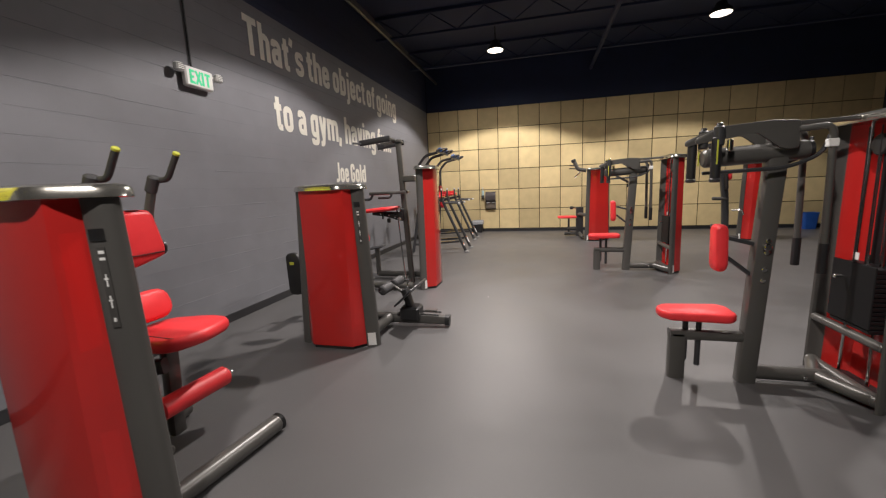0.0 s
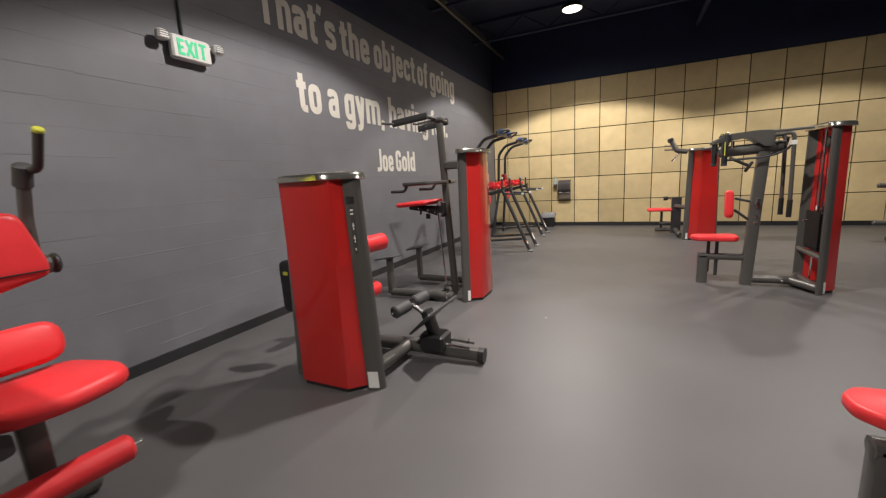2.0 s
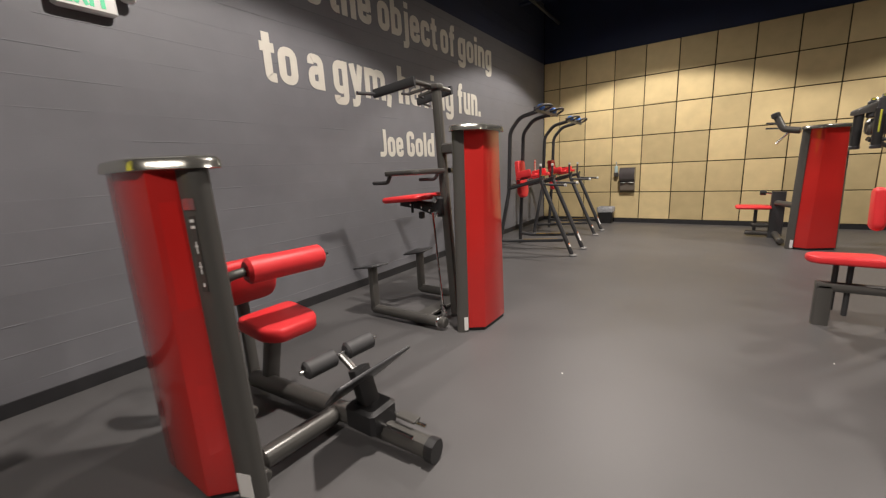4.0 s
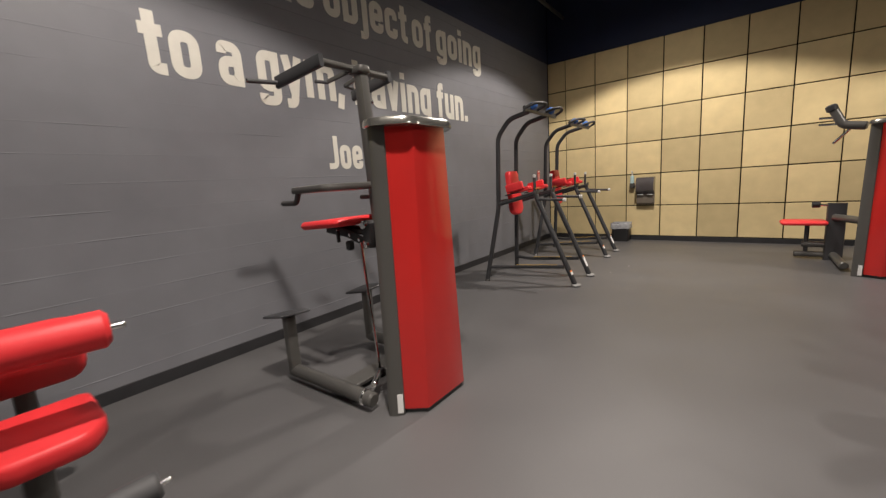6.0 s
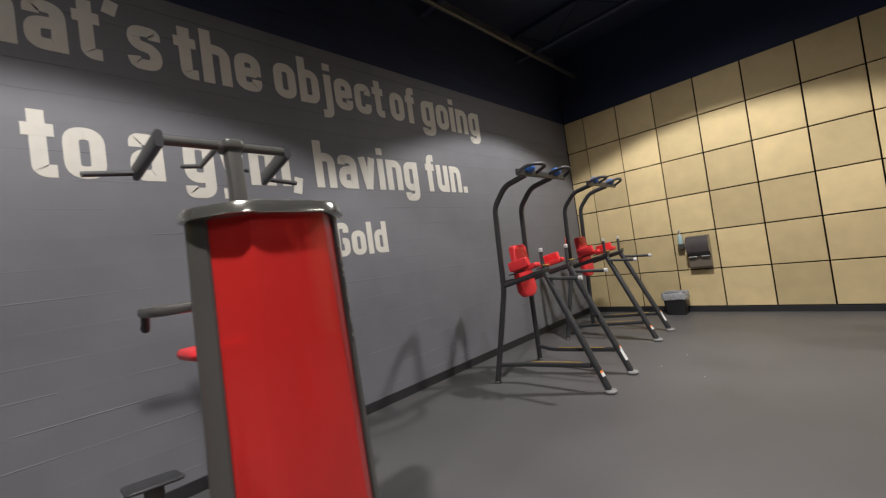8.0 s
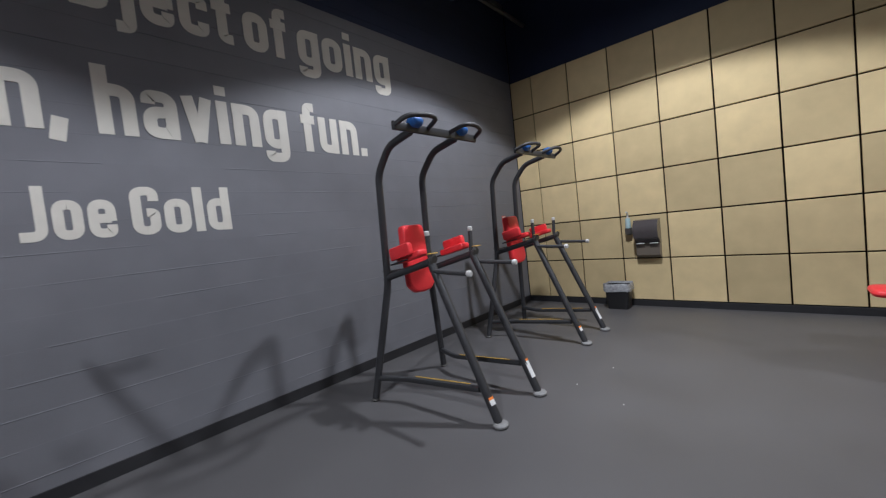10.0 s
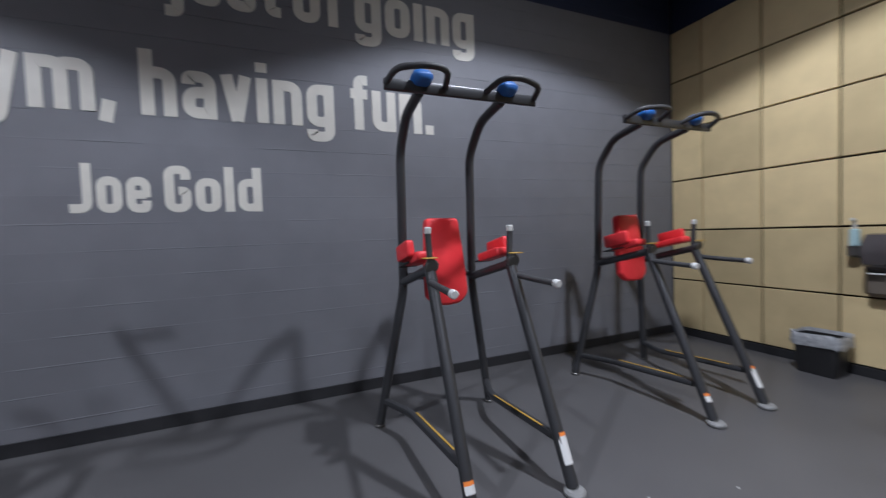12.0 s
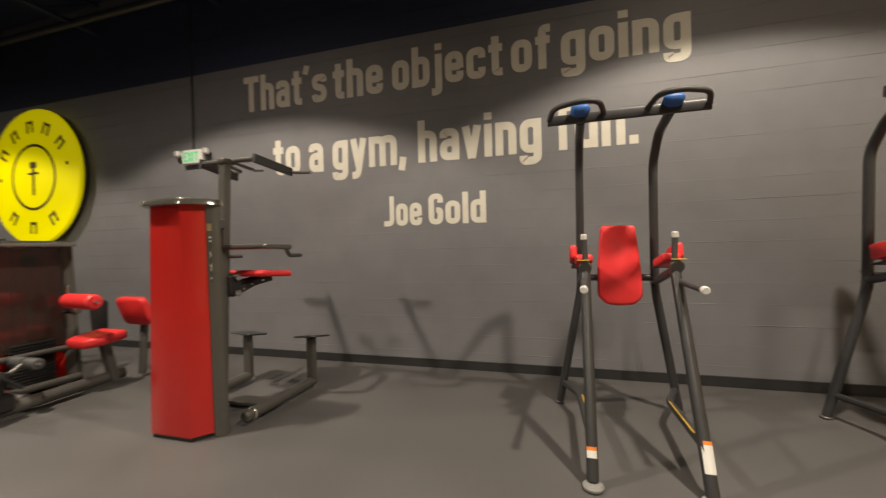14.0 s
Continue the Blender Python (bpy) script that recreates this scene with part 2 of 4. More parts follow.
solid("wall_north_upper", box(((WX + EX) / 2, FY + 0.02, (3.985 + TOP) / 2), (EX - WX, 0.032, TOP - 3.985), 0.001), NAVY, "dark navy wall above the tan panels", kind="structure")
solid("wall_east", box((EX + 0.125, (FY + SY) / 2, TOP / 2), (0.25, FY - SY, TOP), 0.001), BLACKWALL, "dark grey painted side wall", kind="structure")
solid("wall_south", box(((WX + EX) / 2, SY - 0.125, TOP / 2), (EX - WX + 0.5, 0.25, TOP), 0.001), BLACKWALL, "dark grey painted end wall", kind="structure")
solid("ceiling", box(((WX + EX) / 2, (FY + SY) / 2, TOP + 0.06), (EX - WX + 0.6, FY - SY + 0.6, 0.12), 0.001), NAVY, "dark navy painted open ceiling", kind="structure")
solid("baseboard", box((WX + 0.006, (FY + SY) / 2, 0.052), (0.012, FY - SY - 0.02, 0.104), 0.003), BASE, "black vinyl base along the block wall", kind="structure")
solid("baseboard", box(((WX + EX) / 2, FY - 0.020, 0.045), (EX - WX - 0.03, 0.040, 0.09), 0.003), BASE, "black vinyl base below the tan panels", kind="structure")
# joists and pipes under the ceiling
for k in range(8):
    y = -5.6 + 2.4 * k
    bm = box(((WX + EX) / 2, y, TOP - 0.04), (EX - WX - 0.02, 0.10, 0.06), 0.004)
    box(((WX + EX) / 2, y, TOP - 0.48), (EX - WX - 0.02, 0.09, 0.05), 0.004, bm=bm)
    n = 20
    for i in range(n):
        x0 = WX + 0.1 + i * (EX - WX - 0.2) / n
        x1 = x0 + (EX - WX - 0.2) / n
        za, zb = (TOP - 0.46, TOP - 0.06) if i % 2 else (TOP - 0.06, TOP - 0.46)
        tube([(x0, y, za), (x1, y, zb)], 0.013, n=6, bm=bm)
    solid("ceiling_joist", bm, NAVY, "dark painted open-web steel ceiling joist", "joist", "ceiling joists")
solid("ceiling_pipe", tube([(WX + 0.38, SY + 0.02, 4.86), (WX + 0.38, FY - 0.02, 4.86)], 0.035), FRAME, "dark painted pipe under the ceiling along the block wall", "pipe")
solid("ceiling_pipe", tube([(1.6, SY + 0.02, 4.84), (1.6, FY - 0.02, 4.84)], 0.05), NAVY, "dark painted pipe hung below the ceiling joists", "pipe")


# ---- ceiling lamps ----
def ceiling_lamp(x, y, share):
    t = thing("ceiling_lamp", x, y, LAMP_Z, "round white high-bay ceiling lamp, lit, hung from dark ceiling", "lamp", "ceiling lamps")
    bm = bmesh.new()
    prof = [(0.21, -0.02), (0.215, 0.0), (0.20, 0.05), (0.13, 0.11), (0.09, 0.2), (0.0005, 0.2)]
    rings(bm, [[Vector((x + r * math.cos(a * math.pi / 16), y + r * math.sin(a * math.pi / 16), LAMP_Z + 0.03 + z)) for a in range(32)] for r, z in [(0.195, -0.01)] + prof], caps=True)
    part("housing", bm, BLACK, t)
    part("diffuser", disc((x, y, LAMP_Z + 0.012), (0, 0, 1), 0.19, 0.012, 32), LAMPGLOW, t, "glowing round diffuser")
    part("stem", tube([(x, y, LAMP_Z + 0.22), (x, y, TOP)], 0.012, n=8), BLACK, t)
    # the reflector's beam, and the weaker spill of the diffuser outside it
    for watts, wide, blend in ((0.74, 127, 0.16), (0.07, 172, 0.45)):
        la = bpy.data.lights.new("lamp_light", "SPOT")
        la.energy = LAMP_WATTS * share * watts
        la.color = (1.0, 0.93, 0.85)
        la.spot_size, la.spot_blend = radians(wide), blend
        la.shadow_soft_size = 0.09
        lo = new("lamp_light", la)
        lo.matrix_basis = pose(x, y, LAMP_Z - 0.01)


for lx, ly, share in LAMPS:
    ceiling_lamp(lx, ly, share)


# ---- weight towers ----
def tower(t, x, y, rz, h, guard=False):
    """The weight tower of a machine: two leaning side columns, a folded red panel, a cap, guide rods and plates."""
    m = pose(x, y, 0, 0, 0, rz)
    tall = h > 1.7
    # front fold, panel edge and outer edge of the column at the floor; depth of front and panel edge
    f, pc, co, yf, yp = (0.198, 0.292, 0.362, -0.188, -0.055) if tall else (0.212, 0.314, 0.43, -0.188, -0.082)
    lean_front, lean_side = (0.74, 0.88) if tall else (1.04, 0.825)

    def at(p, z):
        s = 1 - (1 - (lean_side if abs(p[0]) > f + 0.015 else lean_front)) * z / h
        return m @ Vector((p[0] * s, p[1], z))
    hb = h - 0.03
    for sx in (-1, 1):
        prof = [(pc - 0.002, yp + 0.002), (pc + 0.002, yp - 0.010), (pc + 0.014, yp - 0.013), (co - 0.030, yp + 0.012), (co - 0.008, yp + 0.034), (co, yp + 0.055), (co - 0.002, yp + 0.072), (co - 0.014, yp + 0.082), (co - 0.028, yp + 0.074), (co - 0.036, yp + 0.049), (pc + 0.008, yp + 0.012)]
        bm = bmesh.new()
        rings(bm, [[at((sx * a, b), z) for a, b in prof] for z in (0.0, 0.02, hb * 0.5, hb)])
        part("column", bm, FRAME, t)
    # folded red panel between the columns
    bm = bmesh.new()
    loops = []
    for z in (0.035, hb * 0.5, hb):
        outer = [(-pc - 0.004, yp - 0.002), (-f - 0.006, yf + 0.003), (-f, yf), (f, yf), (f + 0.006, yf + 0.003), (pc + 0.004, yp - 0.002)]
        inner = [(pc, yp + 0.004), (f + 0.002, yf + 0.007), (-f - 0.002, yf + 0.007), (-pc, yp + 0.004)]
        loops.append([at(p, z) for p in outer + inner])
    rings(bm, loops)
    part("red_panel", bm, SHROUD, t, "glossy translucent red panel")
    bm = bmesh.new()
    foot = [(-pc + 0.01, yp + 0.012), (-f + 0.006, yf + 0.012), (f - 0.006, yf + 0.012), (pc - 0.01, yp + 0.012)]
    rings(bm, [[at(p, z) for p in foot] for z in (0.002, 0.04)])
    part("kick_plate", bm, BLACK, t)
    # cap with a thin overhanging rim
    bm = bmesh.new()
    ce = co * lean_side + 0.022
    cap = rounded([(-ce, 0.06), (-ce, -0.05), (-0.20, -0.232), (0.20, -0.232), (ce, -0.05), (ce, 0.06)], 0.07)
    rings(bm, [[m @ Vector((a * k, b * k, z)) for a, b in cap] for z, k in ((hb - 0.012, 0.98), (hb - 0.008, 1.0), (hb + 0.022, 0.98), (hb + 0.036, 0.945), (hb + 0.046, 0.8), (hb + 0.05, 0.3))])
    part("cap", bm, CAPMETAL, t, "dark rounded cap with a thin rim")
    # base rail between the columns
    part("base_rail", tube([at((-co + 0.03, 0.0), 0.07), at((co - 0.03, 0.0), 0.07)], 0.04), FRAME, t)
    part("cross_rail", tube([at((-co + 0.03, 0.0), 0.42), at((co - 0.03, 0.0), 0.42)], 0.03), FRAME, t)
    for sx in (-1, 1):
        part("guide_rod", tube([at((sx * 0.13, -0.07), 0.08), at((sx * 0.13, -0.07), hb - 0.01)], 0.011, n=8), CHROME, t, "chrome guide rod")
    for k in range(14):
        z = (0.475 if tall else 0.12) + 0.031 * k
        part("weight_plate", box(at((0, -0.07), z), (0.36, 0.13, 0.027), 0.004, m.to_3x3()), STEEL, t)
    part("selector_rod", tube([at((0, -0.07), 0.5), at((0, -0.07), 0.96)], 0.014, n=8), CHROME, t)
    part("pulley", disc(at((0, -0.06), hb - 0.16), m.to_3x3() @ Vector((0, 1, 0)), 0.07, 0.025), BLACK, t)
    part("cable", tube([at((0, -0.07), 0.95), at((0, -0.07), hb - 0.1)], 0.005, n=6), BLACK, t)
    if guard:
        bm = bmesh.new()
        rings(bm, [[at(p, z) for p in ((-pc, yp + 0.05), (-pc, yp + 0.044), (pc, yp + 0.044), (pc, yp + 0.05))] for z in (0.46, hb * 0.7, hb - 0.02)])
        part("rear_guard", bm, GUARD, t, "brownish smoked clear rear guard")
    # placards on the angled face of each column, white label at its foot
    for sx in (-1, 1):
        def face(u, z, out):
            du, dv = co - pc - 0.044, 0.025
            k = out / math.hypot(du, dv)
            return at((sx * (pc + 0.014 + u * du + k * dv), yp - 0.013 + u * dv - k * du), z)

        def plate(u0, u1, z0, z1, out=0.004, th=0.003):
            b = bmesh.new()
            rings(b, [[face(u0, z0, o), face(u1, z0, o), face(u1, z1, o), face(u0, z1, o)] for o in (out - th, out)])
            return b
        if sx == (-1 if tall else 1):
            part("floor_label", plate(0.08, 1.1, 0.02, 0.145), WHITE, t, "small white instruction label")
        if sx == 1:
            part("brand_badge", plate(0.1, 0.95, h * 0.87, h * 0.9), CHROME, t, "small oval silver badge")
            card = part("placard", plate(0.36, 0.78, h * 0.65, h * 0.855), PLACARD, t, "dark instruction placard with pale figures")
            for z0, z1, a, b2 in ((0.838, 0.846, 0.42, 0.72), (0.822, 0.829, 0.42, 0.72), (0.665, 0.675, 0.5, 0.64)):
                part("print", plate(a, b2, h * z0, h * z1, 0.0055), WHITE, card)
            for z in (0.70, 0.755):
                part("print", plate(0.53, 0.61, h * z, h * (z + 0.032), 0.0055), WHITE, card)
                part("print", plate(0.46, 0.68, h * (z + 0.018), h * (z + 0.022), 0.0065), WHITE, card)
    return at


def machine(name, x, y, label, category="exercise machine", group=""):
    return thing(name, x, y, 0, label, category, group)


def cap_end(p, d, r, t, parent):
    d = Vector(d).normalized()
    part("end_cap", tube([Vector(p) - d * 0.005, Vector(p) + d * t], r, n=14, round_end=0.3), BLACK, parent)


# ---- abdominal machine with overhead grips ----
m1 = machine("abdominal_machine", -1.86, 1.05, "grey abdominal machine with red pads and red tower panel")
tower(m1, -1.81, 1.03, 0, 1.58, guard=True)
part("floor_tube", tube([(-1.60, 1.10, 0.062), (-1.505, 1.80, 0.062)], 0.055), FRAME, m1)
cap_end((-1.505, 1.80, 0.062), (0.13, 1, 0), 0.058, 0.03, m1)
part("floor_tube", tube([(-2.28, 1.10, 0.062), (-2.28, 1.85, 0.062)], 0.055), FRAME, m1)
part("seat_beam", oblong([(-2.55, 1.28, 0.50), (-1.98, 1.50, 0.56)], 0.09, 0.07, (0, 0, 1)), CHARCOAL, m1)
part("seat_post", oblong([(-2.12, 1.62, 0.04), (-2.06, 1.60, 0.66)], 0.09, 0.07, (0, 1, 0)), FRAME, m1)
seat_m = pose(-2.07, 1.67, 0.685, 0, -2, 0)
part("seat", slab(rounded([(-0.27, -0.20), (-0.12, -0.25), (0.20, -0.22), (0.27, 0.0), (0.21, 0.24), (0.03, 0.27), (-0.27, 0.19)], 0.10), 0.085, 0.028, seat_m), UPHOLSTERY, m1, "red padded seat with a stitched seam")
part("seat_seam", box((-2.09, 1.515, 0.7285), (0.44, 0.005, 0.003), 0.001, pose(0, 0, 0, 0, -2, -8).to_3x3()), BLACK, m1)
part("lumbar_roll", slab(rect(0.20, 0.40, 0.095), 0.09, 0.04, pose(-2.30, 1.65, 0.845, 0, 74, 0)), UPHOLSTERY, m1)
back = rounded([(-0.05, -0.20), (-0.105, 0.0), (-0.05, 0.20), (0.02, 0.195), (0.25, 0.12), (0.257, 0.0), (0.25, -0.12), (0.02, -0.195)], 0.04)
part("back_pad", slab(back, 0.08, 0.03, pose(-2.29, 1.655, 1.21, 0, -84, 0)), UPHOLSTERY, m1, "red back pad, narrower at the top, seam below")
part("back_seam", box((-2.249, 1.655, 1.185), (0.006, 0.39, 0.006), 0.001), BLACK, m1)
part("pivot_tube", tube([(-2.36, 1.38, 1.20), (-2.36, 1.89, 1.20)], 0.045), FRAME, m1)
part("pivot_cap", disc((-2.36, 1.90, 1.20), (0, 1, 0), 0.05, 0.03), CHARCOAL, m1)
for y in (1.47, 1.83):
    part("grip_arm", oblong([(-2.34, y, 1.20), (-2.34, y, 1.42), (-2.25, y, 1.66)], 0.05, 0.05, (0, 1, 0)), FRAME, m1)
    part("grip_sleeve", tube([(-2.29, y, 1.57), (-2.24, y, 1.67)], 0.036), RUBBER, m1)
    part("grip", tube([(-2.235, y + 0.02, 1.645), (-2.16, y + 0.02, 1.645), (-2.05, y + 0.01, 1.80)], 0.019, corner=0.04), RUBBER, m1)
    part("grip_end", tube([(-2.058, y + 0.01, 1.79), (-2.045, y + 0.01, 1.807)], 0.021), LIME, m1, "yellow-green end ring")
part("back_upright", oblong([(-2.46, 1.10, 0.04), (-2.46, 1.30, 0.6), (-2.40, 1.34, 1.24)], 0.09, 0.07, (1, 0, 0)), FRAME, m1)
part("ankle_roller", tube([(-1.98, 1.41, 0.315), (-1.945, 1.88, 0.315)], 0.065, n=18), UPHOLSTERY, m1, "red foam ankle roller")
part("roller_pin", tube([(-1.945, 1.86, 0.315), (-1.94, 1.925, 0.315)], 0.014), CHROME, m1)
part("roller_arm", oblong([(-2.15, 1.38, 0.10), (-1.98, 1.38, 0.33)], 0.05, 0.04, (0, 1, 0)), CHARCOAL, m1)
part("roller_slide", tube([(-2.25, 1.42, 0.36), (-1.98, 1.42, 0.34)], 0.02), CHROME, m1)

# ---- abdominal machine with a chest roller and foot plate ----
m2 = machine("crunch_machine", -1.875, 3.27, "grey crunch machine with red seat, chest roller and tower panel")
tower(m2, -1.82, 3.24, 0, 1.58, guard=True)
part("floor_rail", tube([(-2.35, 3.72, 0.10), (-1.28, 3.80, 0.09)], 0.06), FRAME, m2)
part("floor_tube", tube([(-1.52, 3.28, 0.10), (-1.50, 3.74, 0.10)], 0.055), FRAME, m2)
part("slide_rail", oblong([(-1.35, 3.79, 0.085), (-0.86, 3.815, 0.075)], 0.10, 0.11, (0, 1, 0), rad=0.045), FRAME, m2)
part("rail_end", oblong([(-0.87, 3.815, 0.072), (-0.82, 3.817, 0.070)], 0.115, 0.125, (0, 1, 0), rad=0.05), BLACK, m2)
for y in (3.755, 3.865):
    part("slide_rod", tube([(-1.30, y, 0.15), (-0.93, y + 0.015, 0.135)], 0.011, n=8), CHROME, m2)
part("stop_block", box((-1.04, 3.86, 0.165), (0.13, 0.06, 0.02), 0.004), FRAME, m2)
part("carriage", box((-1.25, 3.79, 0.16), (0.22, 0.20, 0.15), 0.02), BLACK, m2)
part("carriage_arm", oblong([(-1.25, 3.79, 0.2), (-1.32, 3.79, 0.42)], 0.12, 0.07, (0, 1, 0)), BLACK, m2)
plate_m = pose(-1.24, 3.77, 0.40, 0, -42, 0)
part("foot_plate", slab(rounded([(-0.19, -0.19), (0.13, -0.28), (0.15, 0.0), (0.13, 0.28), (-0.19, 0.19)], 0.03), 0.02, 0.006, plate_m), CHARCOAL, m2, "dark sloped foot plate")
part("roller_axle", tube([(-1.505, 3.54, 0.45), (-1.435, 4.05, 0.475)], 0.012), CHROME, m2)
part("roller_bracket", oblong([(-1.30, 3.79, 0.36), (-1.46, 3.79, 0.46)], 0.04, 0.03, (0, 1, 0), rad=0.01), FRAME, m2)
part("foot_roller", tube([(-1.50, 3.57, 0.452), (-1.475, 3.76, 0.461)], 0.052, n=16), RUBBER, m2, "black foam foot roller")
part("foot_roller", tube([(-1.468, 3.83, 0.464), (-1.442, 4.02, 0.473)], 0.052, n=16), RUBBER, m2, "black foam foot roller")
part("seat_post", oblong([(-2.22, 3.76, 0.06), (-2.12, 3.78, 0.50)], 0.10, 0.08, (0, 1, 0)), FRAME, m2)
part("seat", slab(rounded([(-0.19, -0.20), (0.10, -0.20), (0.20, -0.13), (0.20, 0.13), (0.10, 0.20), (-0.19, 0.20)], 0.05), 0.095, 0.022, pose(-2.04, 3.795, 0.555, 0, 6, 0)), UPHOLSTERY, m2, "red padded seat")
part("back_pad", slab(rect(0.35, 0.44, 0.09), 0.085, 0.032, pose(-2.43, 3.82, 0.785, 0, 111, 0)), UPHOLSTERY, m2, "red back pad leaning back")
part("back_post", oblong([(-2.50, 3.80, 0.04), (-2.54, 3.81, 0.82)], 0.08, 0.06, (0, 1, 0)), FRAME, m2)
part("chest_roller", tube([(-1.935, 3.56, 0.965), (-1.88, 4.05, 0.965)], 0.078, n=18), UPHOLSTERY, m2, "red foam chest roller")
part("roller_pin", tube([(-1.88, 4.03, 0.965), (-1.872, 4.10, 0.965)], 0.016), CHROME, m2)
part("roller_arm", tube([(-1.94, 3.58, 0.965), (-1.96, 3.46, 0.955), (-2.06, 3.46, 0.80)], 0.028, corner=0.05), FRAME, m2)
part("lever", box((-2.0, 3.44, 0.92), (0.10, 0.05, 0.20), 0.02), BLACK, m2)
part("pop_pin", tube([(-2.0, 3.43, 1.0), (-2.0, 3.43, 1.10)], 0.014), CHROME, m2)
part("pop_pin_knob", disc((-2.0, 3.43, 1.11), (0, 0, 1), 0.024, 0.025), CHROME, m2)
part("pivot", tube([(-2.06, 3.30, 0.84), (-2.06, 3.50, 0.84)], 0.04), FRAME, m2)
part("cam_guard", slab(rounded([(-0.07, -0.24), (0.07, -0.24), (0.10, 0.12), (0.05, 0.22), (-0.08, 0.2)], 0.05), 0.05, 0.015, pose(-2.37, 3.33, 0.70, 90, 0, 0)), BLACK, m2, "black cam guard")
part("guard_label", box((-2.375, 3.303, 0.80), (0.05, 0.004, 0.03), 0.001), LIME, m2)

# ---- assisted chin and dip machine ----
m3 = machine("chin_dip_machine", -1.63, 5.62, "grey assisted chin and dip machine with tall red tower")
tower(m3, -1.585, 5.612, 90, 1.84)
part("upright", oblong([(-1.86, 5.62, 0.02), (-1.92, 5.62, 1.2), (-1.97, 5.62, 2.27)], 0.075, 0.085, (0, 1, 0)), FRAME, m3)
part("tie_block", box((-1.82, 5.62, 1.68), (0.20, 0.09, 0.10), 0.015), FRAME, m3)
for sy in (-1, 1):
    y = 5.62 + sy * 0.39
    part("dip_arm", oblong([(-1.90, 5.62 + sy * 0.05, 1.475), (-1.98, y, 1.475), (-2.32, y, 1.470)], 0.05, 0.05, (0, 0, 1), corner=0.05, rad=0.018), FRAME, m3)
    part("dip_handle", tube([(-2.27, y, 1.465), (-2.31, y, 1.385), (-2.52, y + sy * -0.02, 1.385)], 0.019, corner=0.04), RUBBER, m3)
    part("floor_tube", tube([(-1.72, 5.62 + sy * 0.38, 0.075), (-2.62, 5.62 + sy * 0.40, 0.075)], 0.05), FRAME, m3)
    part("tube_collar", disc((-1.80, 5.62 + sy * 0.383, 0.075), (1, 0, 0), 0.057, 0.03), CHROME, m3)
    part("step_post", oblong([(-2.61, 5.62 + sy * 0.40, 0.06), (-2.61, 5.62 + sy * 0.40, 0.52)], 0.09, 0.07, (0, 1, 0)), FRAME, m3)
    part("foot_step", slab(rect(0.30, 0.26, 0.04), 0.018, 0.006, pose(-2.63, 5.62 + sy * 0.40, 0.535, sy * 4, -10, 0)), CHARCOAL, m3, "dark tread plate step")
part("pull_up_bar", tube([(-2.01, 5.31, 2.262), (-2.01, 5.93, 2.262)], 0.024), FRAME, m3)
for sy in (-1, 1):
    part("bar_plate", oblong([(-1.985, 5.62 + sy * 0.30, 2.264), (-2.45, 5.62 + sy * 0.335, 2.215)], 0.085, 0.034, (0, 0, 1), rad=0.014), CHARCOAL, m3, "dark flat angled plate at the bar end")
    part("bar_grip", tube([(-2.43, 5.62 + sy * 0.325, 2.212), (-2.455, 5.62 + sy * 0.55, 2.198)], 0.015), RUBBER, m3)
    part("grip_end", tube([(-2.454, 5.62 + sy * 0.545, 2.198), (-2.456, 5.62 + sy * 0.556, 2.198)], 0.016), CHROME, m3)
    part("inner_strut", oblong([(-2.0, 5.62 + sy * 0.06, 2.245), (-2.24, 5.62 + sy * 0.08, 2.215)], 0.03, 0.014, (0, 0, 1), rad=0.005), FRAME, m3)
    part("inner_grip", tube([(-2.23, 5.62 + sy * 0.07, 2.213), (-2.25, 5.62 + sy * 0.17, 2.21)], 0.012), RUBBER, m3)
part("bar_mount", slab(rect(0.14, 0.10, 0.03), 0.05, 0.01, pose(-1.98, 5.62, 2.25)), FRAME, m3)
part("carriage", box((-1.98, 5.62, 1.13), (0.12, 0.16, 0.20), 0.02), BLACK, m3)
for z in (1.06, 1.2):
    for sy in (-1, 1):
        part("carriage_roller", disc((-1.98, 5.62 + sy * 0.1, z), (0, 1, 0), 0.03, 0.03, 14), CHROME, m3)
part("pad_bracket", oblong([(-2.02, 5.62, 1.14), (-2.45, 5.62, 1.16)], 0.12, 0.05, (0, 1, 0)), BLACK, m3)
for sy in (-1, 1):
    part("pad_side_plate", oblong([(-2.0, 5.62 + sy * 0.075, 1.07), (-2.20, 5.62 + sy * 0.075, 1.135), (-2.44, 5.62 + sy * 0.075, 1.165)], 0.012, 0.065, (0, 1, 0), corner=0.03, rad=0.005), BLACK, m3)
    for bx, bz in ((-2.06, 1.09), (-2.16, 1.122), (-2.30, 1.148)):
        part("bolt", disc((bx, 5.62 + sy * 0.086, bz), (0, 1, 0), 0.013, 0.012, 10), CHROME, m3)
part("pad_stop", box((-2.16, 5.53, 1.045), (0.05, 0.05, 0.07), 0.008), BLACK, m3)
part("knee_pad", slab(rounded([(-0.28, -0.24), (0.20, -0.26), (0.27, -0.10), (0.27, 0.10), (0.20, 0.26), (-0.28, 0.24)], 0.07), 0.06, 0.026, pose(-2.30, 5.62, 1.215, 0, -4, 0)), UPHOLSTERY, m3, "red padded knee platform")
part("pull_pin", tube([(-2.25, 5.50, 1.07), (-2.25, 5.50, 1.16)], 0.014), BLACK, m3)
part("guide_rod", tube([(-1.93, 5.50, 0.10), (-2.0, 5.50, 1.08)], 0.011, n=8), CHROME, m3, "chrome guide rod")
part("rod_base", disc((-1.93, 5.50, 0.11), (0, 0, 1), 0.03, 0.05), BLACK, m3)
